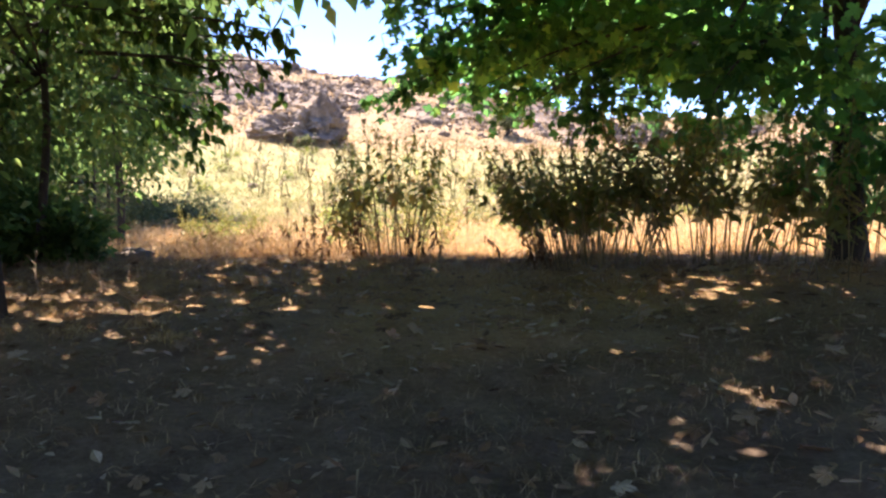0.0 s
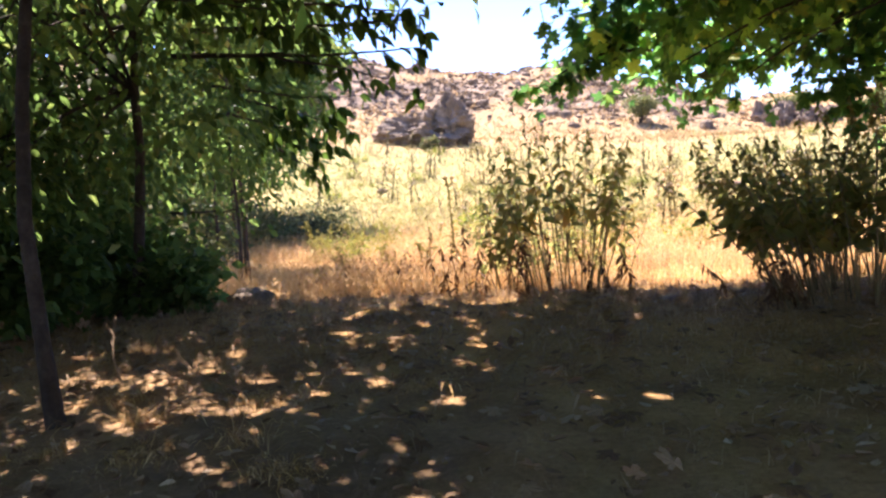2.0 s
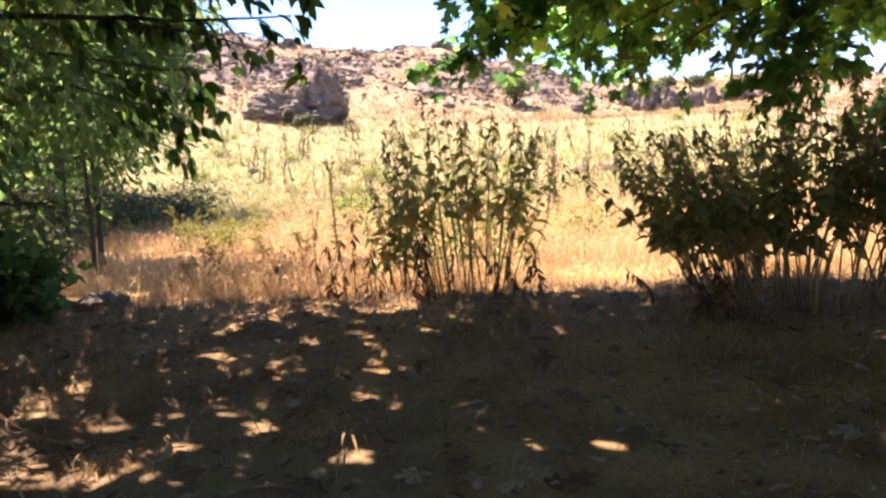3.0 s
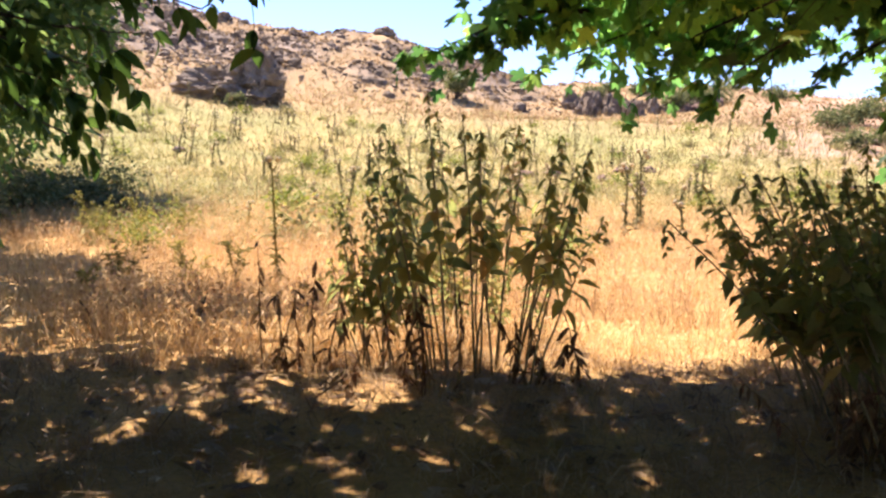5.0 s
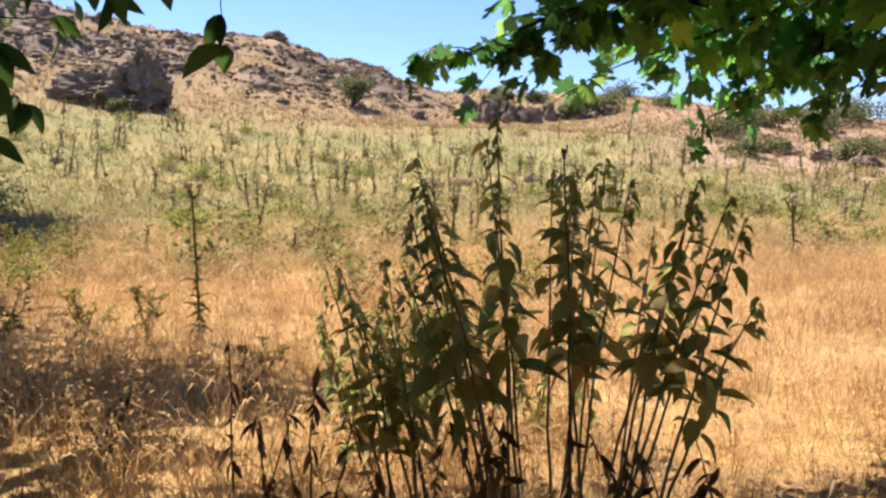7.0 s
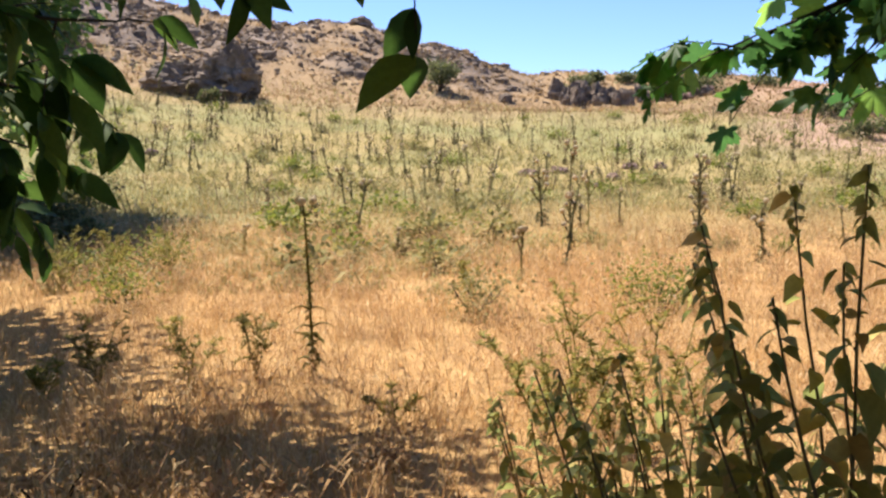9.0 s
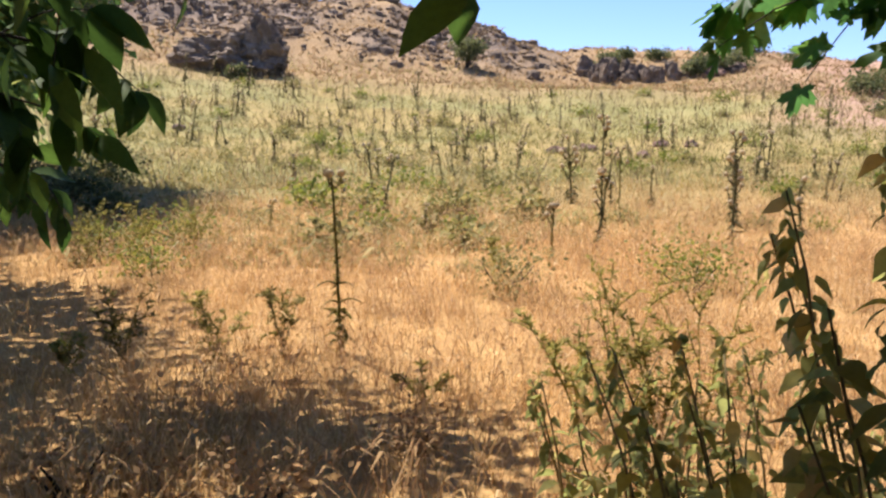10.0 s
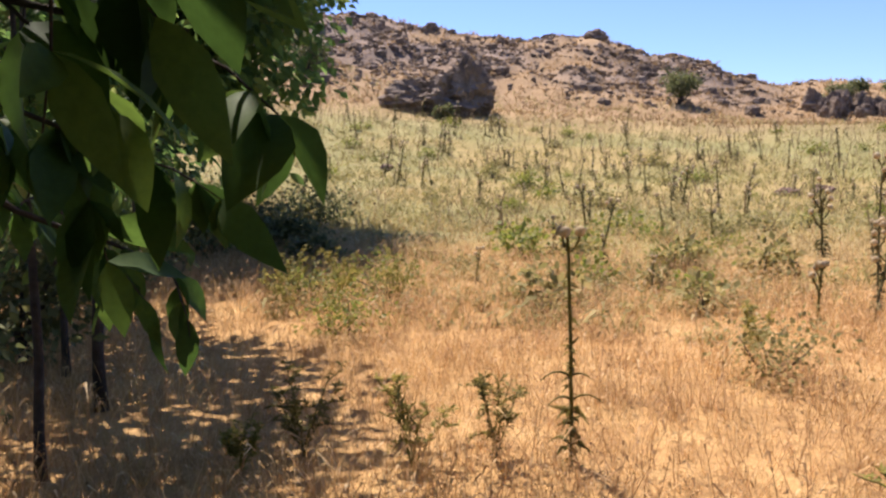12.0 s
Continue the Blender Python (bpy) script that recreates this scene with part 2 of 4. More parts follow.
def height(x, y):
    x, y = np.asarray(x, float), np.asarray(y, float)
    near = np.interp(y, [-30, 0, 5.3, 8, 9.6, 11.5, 13.5, 16, 22, 30], [-1.2, 0.0, 0.60, 0.84, 0.86, 0.75, 0.61, 0.58, 0.66, 1.05])
    dx, dy = x + 2.6, y - 8.0
    r, az = np.hypot(dx, dy), np.degrees(np.arctan2(dx, np.maximum(dy, 0.0) + 1e-6))
    f = 2.45 + 62 * np.tan(np.radians(np.interp(az, BEARING, FIELD_EL)))
    c = 2.45 + 104 * np.tan(np.radians(np.interp(az, BEARING, CREST_EL)))
    s = np.clip((r - 20) / 42, 0, 1)
    h = 0.75 + (f - 0.75) * (0.25 * s + 0.75 * s * s)
    up = np.clip((r - 62) / 42, 0, 1)
    h = h + (c - f) * (0.55 * up + 0.45 * smooth(0, 1, up))
    h = h - np.clip(r - 108, 0, 400) * 0.05
    w = smooth(16, 30, r) * smooth(0, 6, dy)
    h = near * (1 - w) + h * w
    bumps = (fbm(x * 0.9, y * 0.9) - 0.5) * 0.10 + (fbm(x * 0.12 + 5, y * 0.12) - 0.5) * 1.3 * smooth(25, 70, r)
    rocky = ((fbm(x * 0.30, y * 0.30, 3) - 0.5) * 1.3 + (np.abs(fbm(x * 0.22 + 40, y * 0.22, 4) - 0.5) * 3.0 - 0.3) * smooth(10, 0, az)) * smooth(68, 84, r) * smooth(120, 100, r)
    clods = (fbm(x * 2.4 + 7, y * 2.4, 3) - 0.5) * 0.09 * smooth(10.5, 8.5, y) * smooth(30, 20, r)
    return h + bumps + rocky + clods


def hz(x, y):
    return float(height(np.array([x]), np.array([y]))[0])


def zones(x, y):
    r, az = np.hypot(x + 2.6, y - 8), np.degrees(np.arctan2(x + 2.6, y - 8))
    n = fbm(x * 0.35, y * 0.35)
    soil = smooth(8.6, 2.6, y + (n - 0.5) * 4.0 - 0.25 * np.clip(-x - 2, 0, 4)) * 0.95
    green = smooth(22, 31, y + (n - 0.5) * 6) * smooth(72, 58, r) * (0.65 + 0.35 * smooth(0.36, 0.54, fbm(x * 0.12 + 3, y * 0.2))) * 0.95
    tan = smooth(52, 68, r)
    scree = smooth(70, 86, r + (n - 0.5) * 10) * smooth(0.33, 0.46, fbm(x * 0.08 + 9, y * 0.08, 5)) * smooth(12, 2, az) * 0.95
    bare = smooth(38, 52, r) * smooth(20, 25, az + (n - 0.5) * 8) * smooth(120, 100, r) * 0.9
    return dict(soil=soil, green=green, tan=tan, scree=scree, bare=bare)


def axis_steps(near_lo, near_hi, step, far_lo, far_hi):
    inner = list(np.arange(near_lo, near_hi + 1e-6, step))
    out, v, s = [], near_hi, step
    while v < far_hi:
        s *= 1.035
        v += s
        out.append(v)
    low, v, s = [], near_lo, step
    while v > far_lo:
        s *= 1.05
        v -= s
        low.append(v)
    return np.array(low[::-1] + inner + out)


def fill_mesh(name, verts, tris, material, even=False):
    me = bpy.data.meshes.new(name)
    me.vertices.add(len(verts))
    me.vertices.foreach_set("co", np.ascontiguousarray(verts, np.float32).ravel())
    me.loops.add(tris.size)
    me.loops.foreach_set("vertex_index", np.ascontiguousarray(tris, np.int32).ravel())
    me.polygons.add(len(tris))
    me.polygons.foreach_set("loop_start", np.arange(0, tris.size, 3, dtype=np.int32))
    me.polygons.foreach_set("loop_total", np.full(len(tris), 3, np.int32))
    me.polygons.foreach_set("use_smooth", np.full(len(tris), even, bool))
    me.update(calc_edges=True)
    me.materials.append(material)
    return me


def build_ground():
    xs, ys = axis_steps(-9, 7, 0.16, -700, 700), axis_steps(-2, 18, 0.16, -500, 900)
    gx, gy = np.meshgrid(xs, ys)
    x, y = gx.ravel(), gy.ravel()
    z = height(x, y)
    nx = len(xs)
    i = (np.arange(len(ys) - 1)[:, None] * nx + np.arange(nx - 1)[None, :]).ravel()
    tris = np.concatenate([np.stack([i, i + 1, i + nx + 1], 1), np.stack([i, i + nx + 1, i + nx], 1)])
    me = fill_mesh("ground", np.stack([x, y, z], 1), tris, M_GROUND, True)
    for name, val in zones(x, y).items():
        a = me.attributes.new(name, "FLOAT", "POINT")
        a.data.foreach_set("value", val.astype(np.float32))
    tagged(new("ground", me), "sloping dry field of straw, soil and rocky hillside", "ground", kind="structure")


build_ground()


# ---- templates of leaves and blades ----
def leaf_oval(width=0.42, curl=0.25, fold=0.25, heart=0.0):
    st = (0.06, 0.22, 0.45, 0.72) if heart else (0.16, 0.38, 0.62, 0.82)
    wd = (width * 0.62, width * 0.95, width, width * 0.5) if heart else (width * 0.6, width, width * 0.9, width * 0.5)
    wd = [w / 2 for w in wd]
    v = [(0, 0, 0)]
    for t, w in zip(st, wd):
        z = -curl * t * t
        b = -heart * 0.10 if t < 0.1 else 0.0
        v += [(0, t, z), (-w, t + b, z + fold * w), (w, t + b, z + fold * w)]
    v.append((0, 1.0, -curl))
    f = [(0, 2, 1), (0, 1, 3)]
    for k in range(3):
        a, b = 1 + 3 * k, 4 + 3 * k
        f += [(a, a + 1, b + 1), (a, b + 1, b), (a, b, b + 2), (a, b + 2, a + 2)]
    f += [(10, 11, 13), (10, 13, 12)]
    return np.array(v, float), np.array(f)


def leaf_lobed():
    """Palm-shaped leaf with five toothed lobes."""
    pts = []
    for ang, ln in ((-128, 0.42), (-62, 0.66), (0, 0.78), (62, 0.66), (128, 0.42)):
        for da, k in ((-23, 0.66), (-15, 0.90), (-11, 0.78), (0, 1.0), (11, 0.78), (15, 0.90), (23, 0.66)):
            pts.append((ang + da, ln * k))
        pts.append((ang + 31, 0.37))
    pts = pts[:-1] + [(172, 0.13), (188, 0.13)]
    c = np.array((0, 0.30, 0.0))
    v = [c]
    for ang, ln in pts:
        a = radians(ang)
        y = 0.30 + ln * math.cos(a)
        v.append((ln * math.sin(a), y, -0.18 * y * y - 0.10 * abs(math.sin(a)) * ln + 0.03 * math.sin(3 * ang)))
    f = [(0, k, k + 1) for k in range(1, len(pts))] + [(0, len(pts), 1)]
    return np.array([np.array(p, float) for p in v]), np.array(f)


def blade(lean=0.35, width=1.0, head=False, fine=False):
    """A blade or stem that bends to its tip; fine blades bend in more steps."""
    pts, f = [], []
    steps = (0.0, 0.38, 0.72) if fine else (0.0, 0.5)
    for t in steps:
        w = width * (1 - 0.5 * t) / 2
        pts += [(-w, lean * t * t, t - 0.25 * lean * t * t), (w, lean * t * t, t - 0.25 * lean * t * t)]
    pts.append((0, lean, 1.0 - 0.25 * lean))
    for k in range(len(steps) - 1):
        q = 2 * k
        f += [(q, q + 1, q + 3), (q, q + 3, q + 2)]
    n = len(pts)
    f.append((n - 3, n - 2, n - 1))
    if head:
        y, z = lean * 0.75, 0.84 - 0.14 * lean
        pts += [(0, y, z), (-1.2 * width, lean * 1.05, z + 0.10), (1.2 * width, lean * 1.05, z + 0.10), (0, lean * 1.45, z + 0.10 - lean * 0.25)]
        f += [(n, n + 2, n + 1), (n + 1, n + 2, n + 3)]
    return np.array(pts, float), np.array(f)


def scattered(template, place, frames):
    tv, tf = template
    n, k = len(place), len(tv)
    v = np.einsum("nij,kj->nki", frames, tv) + place[:, None, :]
    f = tf[None] + (np.arange(n) * k)[:, None, None]
    return v.reshape(-1, 3), f.reshape(-1, 3)


def joined(parts):
    vs, fs, n = [], [], 0
    for v, f in parts:
        vs.append(v)
        fs.append(f + n)
        n += len(v)
    return np.concatenate(vs), np.concatenate(fs)


def unit(a):
    return a / np.maximum(np.linalg.norm(a, axis=-1, keepdims=True), 1e-9)


def leaf_frames(axis, size, rng, flat=0.7):
    """Frames with y along axis and z near up."""
    axis = unit(axis)
    up = unit(np.array((0, 0, flat)) + rng.normal(0, 0.45, axis.shape))
    side = unit(np.cross(axis, up))
    nrm = np.cross(side, axis)
    return np.stack([side, axis, nrm], -1) * np.asarray(size).reshape(-1, 1, 1)


def tube(points, radii, sides=6):
    p = np.array([tuple(q) for q in points], float)
    r = np.broadcast_to(np.asarray(radii, float), (len(p),))
    d = unit(np.gradient(p, axis=0))
    ref = np.array((0.3, 0.9, 0.1)) if abs(d[0][2]) > 0.7 else np.array((0, 0, 1.0))
    a = unit(np.cross(d, ref))
    b = np.cross(d, a)
    th = np.arange(sides) * 2 * math.pi / sides
    ring = p[:, None] + r[:, None, None] * (np.cos(th)[None, :, None] * a[:, None] + np.sin(th)[None, :, None] * b[:, None])
    v = np.concatenate([ring.reshape(-1, 3), p[:1], p[-1:]])
    f = []
    for i in range(len(p) - 1):
        for k in range(sides):
            q, s = i * sides + k, i * sides + (k + 1) % sides
            f += [(q, s, s + sides), (q, s + sides, q + sides)]
    n = len(p) * sides
    for k in range(sides):
        f += [(n, (k + 1) % sides, k), (n + 1, n - sides + k, n - sides + (k + 1) % sides)]
    return v, np.array(f)


def bent(a, b, sag=0.0, wob=0.0, n=6, rng=RNG):
    """A curved line from a to b."""
    a, b = np.array(a, float), np.array(b, float)
    t = np.linspace(0, 1, n)[:, None]
    w = np.cumsum(rng.normal(0, wob, (n, 3)), 0) * np.sin(math.pi * t)
    return a + (b - a) * t + np.array((0, 0, 1.0)) * (sag * 4 * t * (1 - t)) + w


def part(name, geo, material, parent, label="", even=True):
    ob = new(name, fill_mesh(name, geo[0], geo[1], material, even))
    ob.parent = parent
    if label:
        tagged(ob, label)
    return ob


def base(name, x, y, label, category, group="", z=None):
    ob = new(name)
    ob.location = (x, y, hz(x, y) if z is None else z)
    ob.empty_display_size = 0.2
    return tagged(ob, label, category, group)


def leaf_low(width=0.45, curl=0.15, fold=0.12):
    """A folded leaf of four faces, for high crowns and far shrubs."""
    w = width / 2
    v = [(0, 0, 0), (-w, 0.42, fold * w), (w, 0.42, fold * w), (0, 0.5, -0.25 * curl), (0, 1, -curl)]
    return np.array(v, float), np.array([(0, 3, 1), (0, 2, 3), (1, 3, 4), (3, 2, 4)])


LOW = leaf_low(0.62)
OVAL, OVAL_WIDE = leaf_oval(0.46, 0.22, 0.3), leaf_oval(0.55, 0.35, 0.2)
HEART, NARROW, LOBED = leaf_oval(0.52, 0.42, 0.3, 1.0), leaf_oval(0.26, 0.35, 0.35), leaf_lobed()



# ---- trees ----
def clump_leaves(centres, radius, count, size, template, rng, droop=0.5, squash=0.7):
    """Leaves round the given clump centres."""
    c = np.asarray(centres, float)
    pick = rng.integers(0, len(c), count)
    off = rng.normal(0, 1, (count, 3)) * np.asarray(radius) * np.array((1, 1, squash)) * 0.55
    axis = unit(off + rng.normal(0, 0.5, (count, 3)) * radius) + np.array((0, 0, -droop))
    return scattered(template, c[pick] + off, leaf_frames(axis, size * rng.uniform(0.6, 1.25, count), rng))


def tree(name, x, y, trunk_top, trunk_r, centres, clump_r, leaves, leaf_size, template, material, label, seed, limbs=10, droop=0.5, lean=(0, 0), extra=()):
    """Trunk, limbs that reach into the crown, and a crown of single leaves. centres are places in the world."""
    rng = np.random.default_rng(seed)
    z0 = hz(x, y)
    root = base(name, x, y, label, "tree")
    o = np.array((x, y, z0))
    centres = np.asarray(centres, float)
    top = np.array((lean[0], lean[1], trunk_top))
    line = bent((0, 0, -0.15), top, 0, 0.03 * trunk_top / 4, 9, rng)
    rad = trunk_r * np.linspace(1.25, 0.45, 9)
    rad[0] *= 1.3
    part("trunk", tube(line, rad, 9), M_BARK, root)
    order = rng.permutation(len(centres))[:limbs]
    for k in order:
        end = centres[k] - o
        s = line[rng.integers(4, 9)]
        ln = np.linalg.norm(end - s)
        part("limb", tube(bent(s, end, 0.10 * ln, 0.02 * ln, 8, rng), np.linspace(trunk_r * 0.42, trunk_r * 0.08, 8), 6), M_BARK, root)
    geos = [clump_leaves(centres - o, clump_r, leaves, leaf_size, template, rng, droop)]
    for cs, r, n, s, *own in extra:
        geos.append(clump_leaves(np.asarray(cs, float) - o, r, n, s, own[0] if own else template, rng, droop))
    tagged(part("crown", joined(geos), material, root), kind="stuff")
    return root


def cloud(rng, n, centre, radii, shell=0.35):
    d = unit(rng.normal(0, 1, (n, 3)))
    return np.array(centre) + d * np.array(radii) * (rng.uniform(shell, 1.0, (n, 1)))


def canopy(rng, x0, x1, y0, y1, z0, z1, step, keep=lambda x, y: True):
    """Clump centres of a closed crown over a stretch of the plan."""
    out = []
    for gx in np.arange(x0, x1, step):
        for gy in np.arange(y0, y1, step):
            px, py = gx + rng.uniform(0, step), gy + rng.uniform(0, step)
            if keep(px, py):
                out.append((px, py, rng.uniform(z0, z1)))
    return np.array(out)


def leafy_limb(root, start, end, seed, count, size, template_set, thick=0.016, spread=0.10, hang=0.75, sag=0.04, twigs=6):
    """A low limb of a tree with side twigs; its single leaves are parts of it. start and end in the world."""
    rng = np.random.default_rng(seed)
    o = np.array(root.location)
    s0, e0 = np.array(start) - o, np.array(end) - o
    line = bent(s0, e0, sag, 0.012, 10, rng)
    way = unit(e0 - s0)
    geos, tips = [tube(line, np.linspace(thick, thick * 0.25, 10), 6)], []
    for k in range(twigs):
        i = 2 + int(7.9 * (k + 0.5) / twigs)
        tip = line[i] + rng.normal(0, spread, 3) + way * spread + np.array((0, 0, -spread * (0.6 + rng.random())))
        tl = bent(line[i], tip, 0.02, 0.005, 6, rng)
        geos.append(tube(tl, np.linspace(0.004, 0.0015, 6), 5))
        tips.append(tl)
    limb = part("limb", joined(geos), M_BARK, root)
    for j in range(count):
        tl = tips[j % len(tips)]
        p = tl[rng.integers(1, 6)]
        ax = Vector(unit(rng.normal(0, 0.55, 3) + way * 0.4 + np.array((0, 0, -hang))))
        lf = new("leaf", template_set[rng.integers(0, len(template_set))])
        lf.parent = limb
        q = ax.to_track_quat("Y", "Z").to_matrix().to_4x4() @ Matrix.Rotation(rng.uniform(-1.0, 1.0), 4, "Y")
        lf.matrix_basis = Matrix.Translation(p) @ q @ Matrix.Scale(size * rng.uniform(0.6, 1.2), 4)
    return limb


LOBED_SET = [fill_mesh("leaf", LOBED[0] * np.array(k), LOBED[1], M_LOBED_P, True) for k in ((1, 1, 1), (0.9, 1.05, 2.0), (1.05, 0.95, -0.6), (0.85, 1, 3.2))]
OVAL_SET = [fill_mesh("leaf", *leaf_oval(w, c, f), M_OVAL_P, True) for w, c, f in ((0.42, 0.15, 0.25), (0.48, 0.3, 0.3), (0.4, 0.45, 0.2), (0.52, 0.2, 0.4))]

# plane tree: a high crown over the path and low limbs that hang at the field's edge
rng = np.random.default_rng(21)
high = canopy(rng, -3.0, 7.4, 0.5, 9.8, 4.7, 6.4, 1.15, lambda x, y: rng.random() < (1.0 if y < 7.9 else 0.6 if y < 8.6 else 0.35 if x > 0.5 else 0.0))
low = np.array((0, 0, 0.22)) + np.array([(0.3, 9.6, 3.6), (0.9, 10.1, 3.5), (1.3, 9.7, 3.5), (1.7, 9.2, 3.0), (1.2, 8.6, 3.3), (1.9, 8.3, 2.85), (2.4, 8.8, 2.7), (2.3, 7.6, 2.7), (2.7, 7.6, 2.2), (2.1, 7.1, 3.1), (1.6, 7.3, 3.3), (1.0, 8.0, 3.7),
                (0.5, 9.0, 3.7), (-0.1, 9.4, 3.8), (1.6, 10.6, 3.2), (2.3, 10.4, 3.1), (3.2, 9.9, 2.9), (3.4, 8.6, 2.4), (2.8, 9.4, 3.3), (3.0, 8.0, 1.7), (3.6, 8.8, 1.5), (3.2, 7.2, 2.5), (3.6, 7.4, 1.7), (2.5, 6.6, 3.4), (3.2, 6.4, 3.0), (1.7, 7.0, 2.5), (2.1, 9.1, 2.0)])
# extra clumps above view, added to close sun flecks on the ground
dense = canopy(rng, -0.2, 3.2, 6.3, 8.7, 5.2, 6.3, 0.85)
spray = []
for a, e, n in (((1.6, 9.6, 3.75), (-1.2, 10.40, 2.90), 9), ((1.4, 9.4, 3.9), (-1.05, 10.25, 3.10), 8), ((1.4, 9.4, 4.0), (-1.3, 9.75, 3.58), 8), ((1.8, 9.8, 3.5), (-0.65, 10.7, 2.85), 8), ((2.0, 9.8, 3.4), (-0.15, 10.85, 2.72), 8),
                ((2.0, 9.5, 3.6), (0.30, 10.2, 3.20), 6), ((2.3, 9.7, 3.6), (0.8, 10.2, 3.20), 6), ((1.9, 8.9, 3.5), (-0.25, 9.3, 2.90), 7), ((2.4, 10.0, 3.3), (1.6, 10.8, 2.75), 4)):
    for u in np.linspace(0.12, 0.97, n):
        spray.append(np.array(a) + (np.array(e) - np.array(a)) * u + np.array((0, 0, 0.12 + 0.35 * u * (1 - u))) + rng.normal(0, 0.12, 3) * (1.1 - u))
plane = tree("plane_tree", 3.3, 8.6, 4.6, 0.15, np.concatenate([high, low]), 0.0001, 0, 0.2, LOBED, M_LOBED,
             "tall plane tree with broad lobed leaves hanging over the field edge", 5, 34, 0.55,
             extra=((high, 1.2, 21000, 0.34, LOW), (dense, 0.8, 3600, 0.36, LOW), (low, 0.50, 3500, 0.15), (spray, 0.32, 3500, 0.142), ([(0.78, 8.75, 2.35), (0.85, 8.75, 2.65), (1.1, 8.8, 2.5)], 0.22, 150, 0.13)))
for k, (a, e, n, s) in enumerate((
        ((1.4, 9.4, 3.7), (-1.32, 10.40, 2.92), 54, 0.128), ((-0.5, 10.3, 3.02), (-1.56, 10.45, 2.80), 66, 0.125), ((1.4, 9.6, 3.6), (-1.18, 10.30, 3.02), 56, 0.128), ((1.2, 9.4, 3.9), (-1.45, 9.72, 3.42), 50, 0.12), ((1.6, 9.8, 3.4), (-0.75, 10.75, 2.80), 56, 0.128),
        ((1.8, 9.8, 3.3), (-0.20, 10.92, 2.55), 56, 0.128), ((2.0, 9.5, 3.3), (0.30, 10.3, 2.68), 52, 0.135), ((2.2, 9.6, 3.2), (0.75, 10.20, 2.58), 52, 0.128), ((1.9, 8.9, 3.3), (-0.30, 9.2, 2.72), 50, 0.128),
        ((2.2, 8.6, 3.1), (0.55, 8.7, 2.72), 52, 0.135), ((2.5, 8.2, 3.0), (1.15, 7.5, 2.55), 50, 0.135), ((2.5, 8.0, 2.9), (1.5, 6.45, 2.25), 54, 0.135), ((2.4, 9.9, 3.2), (1.6, 10.9, 2.6), 50, 0.128), ((0.6, 9.6, 3.8), (-0.9, 9.9, 3.35), 50, 0.128))):
    leafy_limb(plane, a, e, 600 + k, n, s, LOBED_SET, 0.022, 0.16, 0.45, 0.12, 9)
# tree on the other side, oval leaves
rng = np.random.default_rng(22)
# unseen high clumps: density and a gap placed to shape the sun flecks
high = canopy(rng, -8.6, -1.9, 2.5, 12.4, 4.7, 6.4, 1.15, lambda x, y: rng.random() < (1.0 if y < 8.8 else 0.80 if y < 10.8 else 0.14) and not (x > -4.2 and y > 11.2) and math.hypot(x + 5.5, (y - 8.8) * 1.3) > 1.24)
# five more unseen clumps, added to shade ground by the nettle thicket
high = np.concatenate([high, np.array([(-2.1, 9.1, 5.4), (-1.7, 8.7, 5.6), (-2.3, 9.9, 5.3), (-1.6, 9.4, 5.8), (-2.6, 8.4, 5.2)])])
low = cloud(rng, 46, (-6.0, 8.6, 2.5), (1.35, 2.0, 1.9), 0.2)
low = np.concatenate([low, np.array([(-4.9, 8.9, 3.2), (-4.5, 9.2, 3.5), (-4.0, 9.4, 3.7), (-3.5, 9.6, 3.75), (-4.9, 9.8, 2.9), (-4.6, 9.6, 2.7), (-4.6, 7.2, 3.5), (-4.9, 7.0, 2.8), (-5.2, 6.8, 2.0), (-5.6, 6.9, 1.3),
                                     (-5.3, 9.6, 3.6), (-5.2, 10.2, 3.1), (-5.4, 10.0, 1.6), (-5.9, 10.0, 1.1), (-4.2, 6.4, 4.1), (-5.3, 6.0, 3.6), (-5.6, 5.6, 2.8), (-6.0, 5.8, 1.8), (-6.2, 6.4, 1.0)])])
low = low[low[:, 2] > 0.95]
walnut = tree("walnut_tree", -5.1, 8.8, 4.4, 0.045, np.concatenate([high, low]), 0.0001, 0, 0.14, OVAL, M_OVAL,
              "leafy tree with oval pointed leaves and slender dark trunk", 6, 34, 0.7,
              # the small canopy is unseen too, added to thin flecks along the path
              extra=((high, 1.15, 12600, 0.36, LOW), (canopy(rng, -3.9, -1.3, 7.0, 9.4, 5.0, 6.2, 0.85), 0.8, 500, 0.36, LOW), (low, 0.62, 12500, 0.12)))
